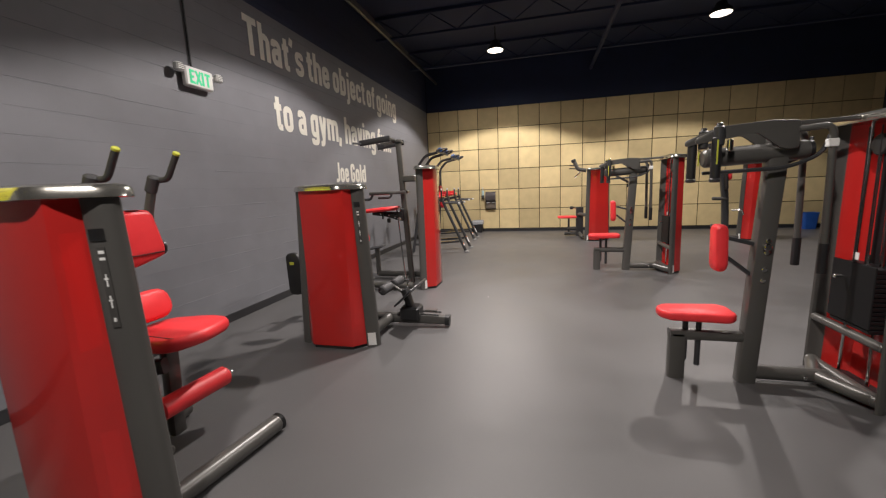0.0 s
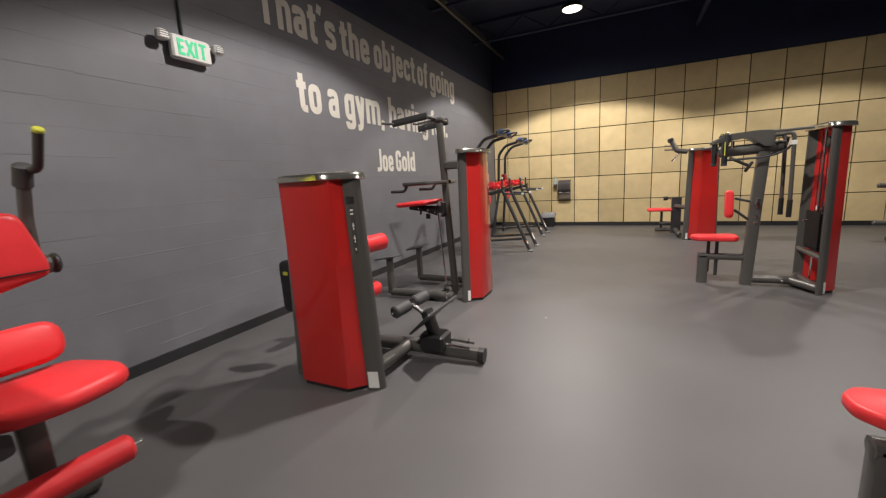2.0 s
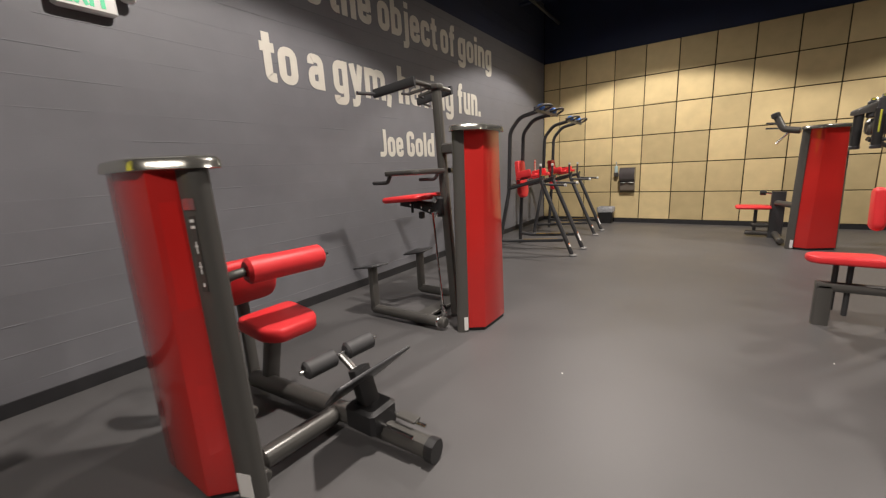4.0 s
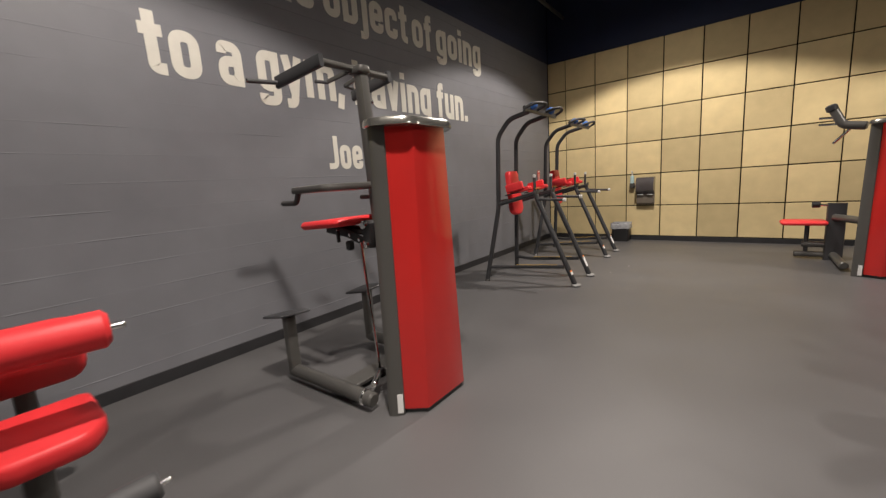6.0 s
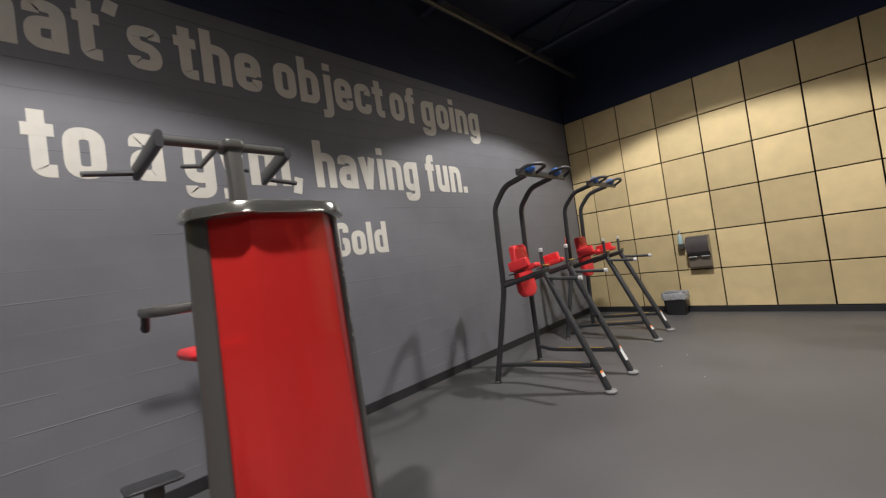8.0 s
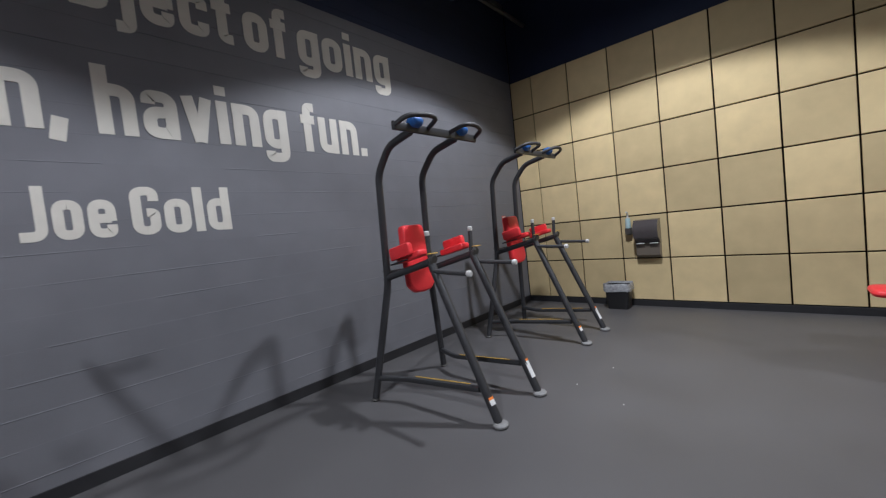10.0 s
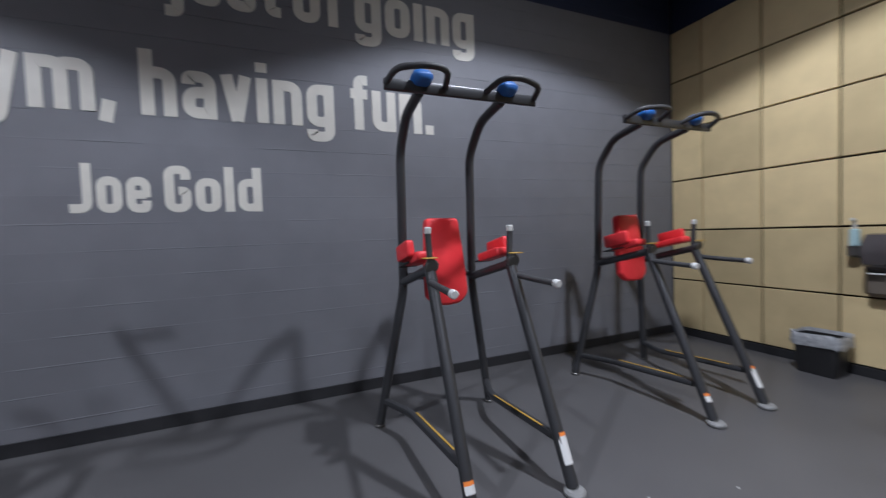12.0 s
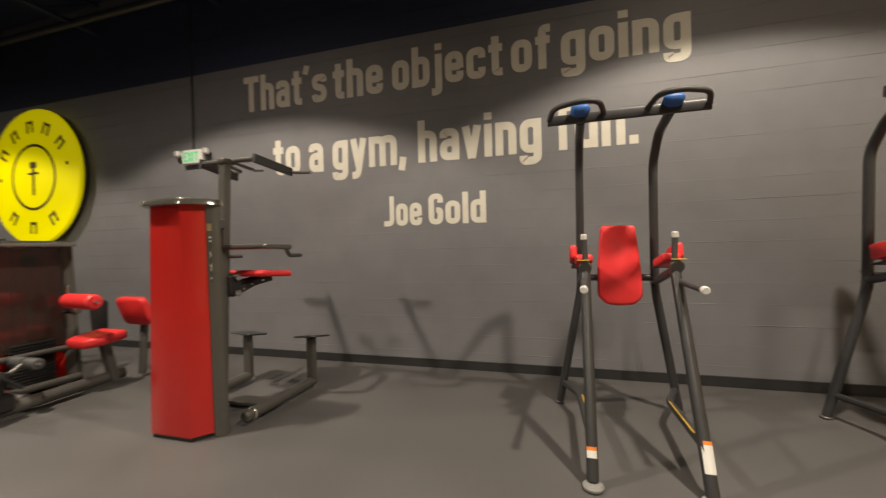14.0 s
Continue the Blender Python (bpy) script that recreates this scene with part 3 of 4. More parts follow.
part("base_plate", box((-2.08, 5.62, 0.05), (0.16, 0.72, 0.03), 0.005), FRAME, m3)
part("link_bar", tube([(-1.78, 5.30, 0.14), (-1.98, 5.55, 0.10)], 0.022), CHROME, m3)
part("level_mark", box((-1.585, 5.302, 1.64), (0.03, 0.012, 0.025), 0.003), YELLOWLINE, m3)


# ---- fly machines ----
def fly_machine(x, y, sz):
    """Seat to the west, column, overhead pivots with hanging arms, tower to the east; drawn round x, y."""
    t = machine("fly_machine", x, y, "grey chest fly machine with red seat, chest pad, red tower", group="fly machines")

    def w(a, b, c):
        return (x + a, y + b, c)
    tower(t, x + 0.575, y, 90, 1.87)
    part("stack_shield", box(w(0.575 + 0.152, 0, 1.12), (0.010, 0.20, 1.30), 0.004), SHIELD, t, "black sheet behind the weight stack")
    part("stack_cover", box(w(0.575 + 0.0, 0.0, 0.70), (0.012, 0.38, 0.42), 0.005), SHIELD, t, "black cover in front of the plates")
    part("selector_pin", tube([w(0.575 - 0.02, 0.06, 0.80), w(0.575 - 0.07, 0.06, 0.80)], 0.014, n=10), CHROME, t)
    part("stack_label", box(w(0.575 + 0.03, 0.04, 0.945), (0.004, 0.05, 0.05), 0.001), WHITE, t)
    for sy in (-1, 1):
        part("cable", tube([w(0.60, sy * 0.05, 0.9), w(0.60, sy * 0.05, 1.80)], 0.005, n=6), BLACK, t)
    part("seat", slab(rounded([(-0.25, -0.05), (-0.19, -0.12), (0.20, -0.15), (0.25, -0.09), (0.25, 0.09), (0.20, 0.15), (-0.19, 0.12), (-0.25, 0.05)], 0.03), 0.062, 0.016, pose(x - 0.37, y, sz)), UPHOLSTERY, t, "red padded seat")
    for a in (-0.42, -0.33):
        part("seat_stem", tube([w(a, 0, 0.10 if a > -0.4 else 0.14), w(a, 0, sz - 0.03)], 0.02), CHARCOAL, t)
    part("seat_beam", oblong([w(-0.53, 0, 0.345), w(0.0, 0, 0.345)], 0.09, 0.085, (0, 1, 0), rad=0.035), FRAME, t)
    part("front_post", oblong([w(-0.475, 0, 0.0), w(-0.475, 0, 0.36)], 0.115, 0.09, (1, 0, 0)), FRAME, t)
    part("column", oblong([w(-0.01, 0, 0.0), w(0.03, 0, 0.95), w(0.075, 0, 1.80)], 0.12, 0.10, (1, 0, 0)), FRAME, t)
    part("chest_pad", slab(rounded([(-0.17, -0.06), (0.13, -0.08), (0.17, -0.05), (0.17, 0.05), (0.13, 0.08), (-0.17, 0.06)], 0.03), 0.075, 0.024, pose(x - 0.235, y, 1.01, 0, 88, 0)), UPHOLSTERY, t, "red upright chest pad")
    for z0, z1 in ((1.08, 1.02), (0.94, 0.76)):
        part("pad_bracket", oblong([w(-0.18, 0, z0), w(0.04, 0, z1)], 0.04, 0.03, (0, 1, 0), rad=0.01), CHARCOAL, t)
    for z in (0.78, 0.86, 0.98, 1.06):
        part("bolt", disc(w(-0.005 + z * 0.045, -0.052, z), (0, 1, 0), 0.017, 0.016, 10), CHROME, t)
    part("adjust_knob", disc(w(0.03, -0.07, 1.02), (0, 1, 0), 0.025, 0.04, 12), CHROME, t)
    part("arm_beam", tube([w(-0.38, 0, 1.645), w(0.245, 0, 1.675)], 0.064, n=16), FRAME, t)
    cap_end(w(0.245, 0, 1.675), (1, 0, 0.06), 0.060, 0.006, t)
    for sy in (-1, 1):
        part("arm_plate", slab(rounded([(-0.46, -0.02), (-0.30, 0.05), (-0.02, 0.07), (0.14, 0.06), (0.14, -0.12), (0.05, -0.12), (-0.1, 0.0), (-0.3, -0.03), (-0.46, -0.06)], 0.03), 0.02, 0.006, Matrix.Translation(w(0, sy * 0.10, 1.80)) @ pose(0, 0, 0, 90, 0, 0)), FRAME, t)
        part("pivot_hub", tube([w(-0.33, sy * 0.13, 1.72), w(-0.33, sy * 0.13, 1.85)], 0.034), CHARCOAL, t)
        part("pivot_nut", disc(w(-0.33, sy * 0.13, 1.86), (0, 0, 1), 0.02, 0.02, 8), CHROME, t)
        part("handle_sleeve", tube([w(-0.37 - 0.03 * sy, sy * 0.13, 1.50), w(-0.37 - 0.03 * sy, sy * 0.13, 1.78)], 0.031), BLACK, t)
        part("handle_cap", disc(w(-0.37 - 0.03 * sy, sy * 0.13, 1.495), (0, 0, 1), 0.034, 0.03, 14), CHARCOAL, t)
        part("pop_pin", tube([w(-0.27, sy * 0.15, 1.68), w(-0.27, sy * 0.15, 1.76)], 0.018), CHROME, t)
        part("arm_mark", box(w(-0.345, sy * 0.16, 1.68), (0.010, 0.006, 0.16), 0.002), LIME, t)
        part("swing_arm", tube([w(0.13, sy * 0.10, 1.80), w(0.27, sy * 0.14, 1.81), w(0.295, sy * 0.14, 1.77), w(0.31, sy * 0.14, 1.0)], 0.021, corner=0.05), FRAME, t)
        part("swing_grip", oblong([w(0.31, sy * 0.14, 1.06), w(0.31, sy * 0.14, 0.86)], 0.05, 0.05, (1, 0, 0)), BLACK, t)
        part("arm_sticker", box(w(0.292, sy * 0.14, 1.70), (0.05, 0.05, 0.05), 0.004), WHITE, t)
        part("cable_tube", tube([w(-0.33, sy * 0.12, 1.545), w(0.10, sy * 0.10, 1.56), w(0.28, sy * 0.08, 1.64), w(0.31, sy * 0.09, 1.76)], 0.013, n=8, corner=0.12), CHARCOAL, t)
    part("top_beam", oblong([w(0.05, 0, 1.845), w(0.50, 0, 1.855)], 0.045, 0.03, (0, 1, 0), rad=0.01), FRAME, t)
    part("floor_tube", tube([w(0.02, 0, 0.075), w(0.50, 0, 0.075)], 0.05), FRAME, t)
    part("tube_bolt", disc(w(0.34, -0.055, 0.075), (0, 1, 0), 0.015, 0.015, 8), CHROME, t)
    for sy in (-1, 1):
        part("floor_strut", tube([w(0.42, 0, 0.075), w(0.60, sy * 0.34, 0.065)], 0.045), FRAME, t)
    return t


fly_machine(1.64, 3.0, 0.515)
fly_machine(1.575, 6.90, 0.59)

# ---- shoulder machine by the far wall ----
m5 = machine("shoulder_machine", 1.60, 10.55, "grey shoulder machine with low red seat and red tower")
tower(m5, 1.58, 10.55, 28, 1.84)
part("floor_tube", tube([(1.22, 10.60, 0.075), (1.22, 11.40, 0.075)], 0.05), FRAME, m5)
part("floor_tube", tube([(1.24, 11.40, 0.075), (0.80, 11.42, 0.075)], 0.045), FRAME, m5)
part("column", oblong([(1.22, 11.40, 0.0), (1.22, 11.40, 0.82)], 0.20, 0.10, (1, 0, 0)), CHARCOAL, m5)
part("column_arm", tube([(1.20, 11.36, 0.62), (1.50, 10.75, 0.62)], 0.05), FRAME, m5)
part("seat", slab(rect(0.52, 0.36, 0.08), 0.06, 0.026, pose(0.88, 11.42, 0.54)), UPHOLSTERY, m5, "low red padded seat")
part("seat_stem", tube([(0.93, 11.42, 0.08), (0.93, 11.42, 0.52)], 0.028), CHARCOAL, m5)
part("seat_beam", tube([(0.88, 11.42, 0.22), (1.22, 11.40, 0.22)], 0.045), FRAME, m5)
part("hand_lever", tube([(1.20, 11.38, 0.78), (1.02, 11.38, 0.80)], 0.016), CHROME, m5)
part("lever_knob", disc((1.0, 11.38, 0.80), (1, 0, 0), 0.045, 0.09), BLACK, m5)
part("top_arm", tube([(1.30, 10.62, 1.80), (1.10, 10.70, 1.84), (1.0, 10.74, 2.06)], 0.05, corner=0.06), FRAME, m5)
part("top_grip", tube([(1.005, 10.735, 2.02), (0.98, 10.74, 2.10)], 0.06), CHARCOAL, m5)
for z in (1.86, 1.94):
    part("arm_pin", tube([(1.05, 10.72, z), (0.88, 10.72, z + 0.01)], 0.014, n=8), CHROME, m5)
part("arm_pin", tube([(1.16, 10.68, 1.78), (1.02, 10.66, 1.62)], 0.016, n=8), CHROME, m5)
part("bracing_arm", oblong([(2.02, 10.60, 1.62), (2.36, 10.75, 1.45)], 0.06, 0.06, (0, 1, 0)), FRAME, m5)
part("brace_grip", tube([(2.30, 10.70, 1.34), (2.42, 10.76, 1.52)], 0.03), BLACK, m5)

# ---- row machine farther off ----
m6 = machine("row_machine", 5.0, 10.45, "grey row machine with red chest pad and red tower")
tower(m6, 5.05, 10.45, 0, 1.80)
part("column", oblong([(4.42, 10.35, 0.0), (4.36, 10.35, 1.0), (4.28, 10.35, 1.62)], 0.14, 0.10, (1, 0, 0)), CHARCOAL, m6)
part("chest_pad", slab(rect(0.20, 0.20, 0.06), 0.08, 0.035, pose(4.40, 10.32, 1.52, 0, 86, 0)), UPHOLSTERY, m6, "red chest pad")
part("pad_back", slab(rect(0.46, 0.26, 0.06), 0.05, 0.02, pose(4.32, 10.32, 1.42, 0, 84, 0)), BLACK, m6)
for z in (0.98, 0.34):
    part("side_arm", tube([(4.42, 10.34, z), (4.08, 10.30, z + 0.02)], 0.04), FRAME, m6)
part("handle", tube([(4.45, 10.2, 0.72), (4.62, 10.1, 0.74), (4.66, 10.1, 0.62)], 0.018, corner=0.05), CHROME, m6)
part("floor_tube", tube([(4.30, 10.35, 0.06), (4.75, 10.45, 0.06)], 0.05), FRAME, m6)


# ---- knee raise and dip stands ----
def knee_stand(x, y):
    t = thing("knee_raise_stand", x, y, 0, "knee raise and dip stand, charcoal tubes, red back and elbow pads", "exercise stand", "knee raise stands")

    def w(a, b, c):
        return (x + a, y + b, c)
    for s in (-1, 1):
        part("upright", tube([w(-0.19, s * 0.475, 0.02), w(-0.06, s * 0.285, 1.05), w(-0.025, s * 0.28, 2.05), w(0.16, s * 0.285, 2.262), w(0.46, s * 0.29, 2.322)], 0.033, n=14, corner=0.085), CHARCOAL, t)
        part("front_leg", tube([w(1.045, s * 0.305, 0.03), w(0.50, s * 0.285, 1.27)], 0.035, n=14), CHARCOAL, t)
        part("front_foot", disc(w(1.06, s * 0.305, 0.018), (0, 0, 1), 0.06, 0.036, 18), FOOTGREY, t, "grey rubber foot")
        part("rear_foot", disc(w(-0.192, s * 0.477, 0.012), (0, 0, 1), 0.042, 0.024, 14), FRAME, t)
        part("side_rail", oblong([w(-0.17, s * 0.442, 0.20), w(0.12, s * 0.325, 0.20), w(0.90, s * 0.305, 0.255)], 0.05, 0.05, (0, 0, 1), corner=0.08), CHARCOAL, t)
        part("step_stripe", box(w(0.50, s * 0.30, 0.253), (0.60, 0.012, 0.004), 0.001, pose(0, 0, 0, 0, -4, -s * 1.4).to_3x3()), YELLOWLINE, t, "thin yellow stripe")
        part("arm_tube", tube([w(-0.08, s * 0.285, 1.10), w(0.52, s * 0.285, 1.245)], 0.030), CHARCOAL, t)
        part("joint_cap", disc(w(0.545, s * 0.287, 1.262), (1, 0, -0.3), 0.045, 0.03, 16), FRAME, t)
        part("joint_mark", box(w(0.555, s * 0.30, 1.312), (0.05, 0.085, 0.006), 0.002), YELLOWLINE, t)
        part("upright_grip", tube([w(0.505, s * 0.28, 1.27), w(0.507, s * 0.29, 1.46)], 0.020), RUBBER, t)
        part("grip_end", tube([w(0.507, s * 0.29, 1.455), w(0.508, s * 0.29, 1.497)], 0.0215, n=14), SIGNWHITE, t, "pale grey end cap")
        part("dip_bar", tube([w(0.52, s * 0.30, 1.17), w(0.70, s * 0.308, 1.157), w(0.915, s * 0.322, 1.148)], 0.019, corner=0.05), RUBBER, t)
        part("dip_end", tube([w(0.91, s * 0.322, 1.148), w(0.948, s * 0.324, 1.147)], 0.025, n=14), SIGNWHITE, t, "pale grey end cap")
        part("elbow_pad", slab(rect(0.30, 0.12, 0.025), 0.055, 0.014, pose(x + 0.30, y + s * 0.285, 1.295, 0, -12, 0)), UPHOLSTERY, t, "red elbow pad")
        part("elbow_guard", slab(rect(0.26, 0.11, 0.025), 0.05, 0.013, pose(x + 0.24, y + s * 0.355, 1.345, 90, -12, 0)), UPHOLSTERY, t, "red upright side pad")
        part("pad_plate", box(w(0.20, s * 0.30, 1.255), (0.22, 0.13, 0.012), 0.003, pose(0, 0, 0, 0, -12, 0).to_3x3()), BLACK, t)
        for k in (1.09, 1.17):
            part("bolt", disc(w(-0.08, s * 0.305, k), (0, 1, 0), 0.013, 0.02, 8), CHROME, t)
        # handles on top
        part("top_grip", tube([w(0.48, s * 0.13, 2.335), w(0.66, s * 0.18, 2.385), w(0.68, s * 0.305, 2.39), w(0.62, s * 0.48, 2.38), w(0.50, s * 0.51, 2.33)], 0.019, corner=0.06), RUBBER, t, "dark rubber pull-up handle")
        part("blue_clamp", slab(rect(0.12, 0.135, 0.05), 0.09, 0.04, pose(x + 0.515, y + s * 0.295, 2.375, 0, -14, 0)), BLUE, t, "blue rubber clamp")
        d = Vector((0.50 - 1.045, 0, 1.24)).normalized()

        def leg(f, o):
            return Vector(w(1.045, s * 0.305, 0.03)) + d * f + Vector((1.24, 0, 0.545)).normalized() * o
        f0, f1 = (0.12, 0.285) if s > 0 else (0.13, 0.19)
        for nm, a, b, mt in (("warning_label", f0, f1 - 0.02, WHITE), ("label_band", f1 - 0.02, f1, ORANGE)):
            bm = bmesh.new()
            out = []
            for f in (a, b):
                row = []
                for o in (0.0372, 0.0352):
                    for ang in ((-50, -25, 0, 25, 50) if o > 0.036 else (50, 25, 0, -25, -50)):
                        row.append(leg(f, o * math.cos(radians(ang))) + Vector((0, o * math.sin(radians(ang)), 0)))
                out.append(row)
            part(nm, rings(bm, out), mt, t)
    part("cross_bar", oblong([w(0.50, -0.52, 2.328), w(0.50, 0.52, 2.328)], 0.035, 0.07, (1, 0, 0), rad=0.012), CHARCOAL, t)
    part("rear_brace", tube([w(-0.07, -0.28, 1.14), w(-0.07, 0.28, 1.14)], 0.028), CHARCOAL, t)
    part("back_pad", slab(rounded([(-0.27, -0.165), (-0.05, -0.16), (0.30, -0.128), (0.30, 0.128), (-0.05, 0.16), (-0.27, 0.165), (-0.335, 0.10), (-0.345, 0.0), (-0.335, -0.10)], 0.03), 0.085, 0.022, pose(x + 0.05, y, 1.27, 0, -97, 0)), UPHOLSTERY, t, "red back pad, wider at the bottom")
    return t


stand = knee_stand(-2.60, 8.96)
copy_thing(stand, pose(-2.735, 10.98, 0, 0, 0, 0))

# ---- wall lettering ----
SW = 0.178


def ring_path(x0, y0, x1, y1, r=0.19):
    return rounded([(x0, y0), (x1, y0), (x1, y1), (x0, y1)], r, 5)


def arc(points, r=0.16):
    return [(p.x, p.y) for p in bend([(a, b, 0) for a, b in points], r, 6)]


H = SW / 2
XH = 0.745
W1 = 0.47


def glyph(c):
    """Strokes (open, closed or filled) and width of one bold condensed letter; cap height 1."""
    R = W1 - H
    T = XH - H
    ring = ("c", ring_path(H, H, R, T))
    if c == "T":
        return [("o", [(0.0, 1 - H), (0.54, 1 - H)]), ("o", [(0.27, 0), (0.27, 1 - H)])], 0.54
    if c == "h":
        return [("o", [(H, 0), (H, 1)]), ("o", arc([(H, 0.45), (H, T), (R, T), (R, 0)]))], W1
    if c == "n":
        return [("o", [(H, 0), (H, XH)]), ("o", arc([(H, 0.45), (H, T), (R, T), (R, 0)]))], W1
    if c == "m":
        a, b = 0.39, 0.70
        return [("o", [(H, 0), (H, XH)]), ("o", arc([(H, 0.45), (H, T), (a, T), (a, 0)], 0.13)), ("o", arc([(a, 0.45), (a, T), (b, T), (b, 0)], 0.13))], b + H
    if c == "u":
        return [("o", [(R, 0), (R, XH)]), ("o", arc([(R, 0.3), (R, H), (H, H), (H, XH)]))], W1
    if c == "o":
        return [ring], W1
    if c == "b":
        return [ring, ("o", [(H, 0), (H, 1)])], W1
    if c == "d":
        return [ring, ("o", [(R, 0), (R, 1)])], W1
    if c == "g":
        return [ring, ("o", arc([(R, XH), (R, -0.17), (H * 0.9, -0.17), (H * 0.9, -0.05)], 0.13))], W1
    if c == "e":
        return [("o", arc([(R, 0.25), (R, H), (H, H), (H, T), (R, T), (R, 0.32)], 0.17)), ("o", [(H, 0.375), (R, 0.375)])], W1
    if c == "c":
        return [("o", arc([(R, 0.26), (R, H), (H, H), (H, T), (R, T), (R, 0.48)], 0.17))], W1
    if c == "s":
        return [("o", arc([(H * 0.8, 0.21), (H, H), (R, H), (R, 0.36), (H, 0.42), (H, T), (R, T), (R, 0.53)], 0.14))], W1 - 0.01
    if c == "a":
        return [("o", arc([(H, 0.53), (H, T), (R, T), (R, 0)], 0.15)), ("o", arc([(R, 0.42), (H, 0.40), (H, H), (R - 0.03, H), (R, 0.22)], 0.13))], W1
    if c == "t":
        return [("o", arc([(0.16, 0.93), (0.16, H), (0.33, H)], 0.12)), ("o", [(0.0, T), (0.33, T)])], 0.33
    if c == "f":
        return [("o", arc([(0.15, 0), (0.15, 1 - H), (0.33, 1 - H)], 0.12)), ("o", [(0.0, T), (0.32, T)])], 0.33
    if c in "ij":
        if c == "i":
            return [("o", [(H, 0), (H, XH)]), ("o", [(H, 0.84), (H, 1.0)])], SW
        return [("o", arc([(0.16, XH), (0.16, -0.17), (-0.02, -0.17)], 0.12)), ("o", [(0.16, 0.84), (0.16, 1.0)])], 0.16 + H
    if c == "l":
        return [("o", [(H, 0), (H, 1)])], SW
    if c == "v":
        return [("o", [(H * 0.9, XH), (0.22, 0)]), ("o", [(0.44 - H * 0.9, XH), (0.22, 0)])], 0.44
    if c == "y":
        return [("o", [(H * 0.9, XH), (0.23, 0.04)]), ("o", arc([(0.46 - H * 0.9, XH), (0.21, -0.17), (0.04, -0.17)], 0.1))], 0.46
    if c == "J":
        return [("o", arc([(0.32, 1), (0.32, H), (0.0, H)], 0.2))], 0.32 + H
    if c == "G":
        return [("o", arc([(R, 0.70), (R, 1 - H), (H, 1 - H), (H, H), (R, H), (R, 0.46), (0.25, 0.46)], 0.15))], W1
    if c == ".":
        return [("o", [(H, 0), (H, 0.18)])], SW
    if c == ",":
        return [("o", [(H + 0.01, 0.18), (H - 0.05, -0.14)])], SW
    return [("o", [(0.12, 1.03), (0.05, 0.80)])], 0.2


def stroke(bm, pts, closed, depth, place):
    n = len(pts)
    outer, inner = [], []
    for i in range(n):
        a = Vector(pts[i - 1] if (closed or i) else pts[0])
        b = Vector(pts[(i + 1) % n] if (closed or i < n - 1) else pts[-1])
        d = (b - a).normalized()
        q = Vector((-d.y, d.x)) * H
        outer.append(Vector(pts[i]) + q)
        inner.append(Vector(pts[i]) - q)
    loops = [[place(o, 0), place(o, depth), place(i, depth), place(i, 0)] for o, i in zip(outer, inner)]
    rings(bm, loops, closed=closed)


def word(text, y0, y1, z0, cap):
    t = tagged(new("wall_lettering"), "cream painted bold letters on the dark block wall", "lettering", "wall quotation")
    t.matrix_basis = pose(WX, y0, z0)
    glyphs = [glyph(c) for c in text]
    gap = 0.075
    total = sum(g[1] for g in glyphs) + gap * (len(glyphs) - 1)
    sx = (y1 - y0) / total
    x = 0.0
    for strokes, wd in glyphs:
        bm = bmesh.new()
        for k, (kind, pts) in enumerate(strokes):
            stroke(bm, pts, kind == "c", 0.004 + 0.0008 * k, lambda p, d, x=x: Vector((WX + d, y0 + (x + p.x) * sx, z0 + p.y * cap)))
        part("letter", bm, LETTER, t)
        x += wd + gap


for text, y0, y1, z0, cap in (("That's", 4.397, 5.692, 3.345, 0.48), ("the", 5.789, 6.484, 3.345, 0.48), ("object", 6.608, 7.948, 3.345, 0.48), ("of", 8.046, 8.468, 3.345, 0.48), ("going", 8.577, 9.806, 3.345, 0.48),
                              ("to", 4.855, 5.273, 2.445, 0.50), ("a", 5.410, 5.622, 2.445, 0.50), ("gym,", 5.758, 6.768, 2.445, 0.50), ("having", 6.921, 8.354, 2.445, 0.50), ("fun.", 8.504, 9.315, 2.445, 0.50),
                              ("Joe", 6.456, 6.947, 1.70, 0.365), ("Gold", 7.034, 7.723, 1.70, 0.365)):
    word(text, y0, y1, z0, cap)

# ---- exit sign with emergency lamps ----
ex = thing("exit_sign", WX + 0.03, 3.53, 2.80, "white exit sign with green lit letters and two lamp heads", "exit sign")
part("housing", box((WX + 0.055, 3.53, 2.80), (0.07, 0.36, 0.205), 0.015), SIGNWHITE, ex)
part("bracket", box((WX + 0.012, 3.53, 2.80), (0.02, 0.12, 0.12), 0.004), SIGNWHITE, ex)
for sy in (-1, 1):
    part("lamp_arm", tube([(WX + 0.06, 3.53 + sy * 0.17, 2.86), (WX + 0.06, 3.53 + sy * 0.22, 2.86)], 0.012), SIGNWHITE, ex)
    head = part("lamp_head", box((WX + 0.085, 3.53 + sy * 0.255, 2.86), (0.07, 0.09, 0.085), 0.014), SIGNWHITE, ex, "ribbed white lamp head")
    for k in range(4):
        part("rib", box((WX + 0.1215, 3.53 + sy * 0.255, 2.833 + 0.018 * k), (0.004, 0.07, 0.006), 0.001), FRAME, head)


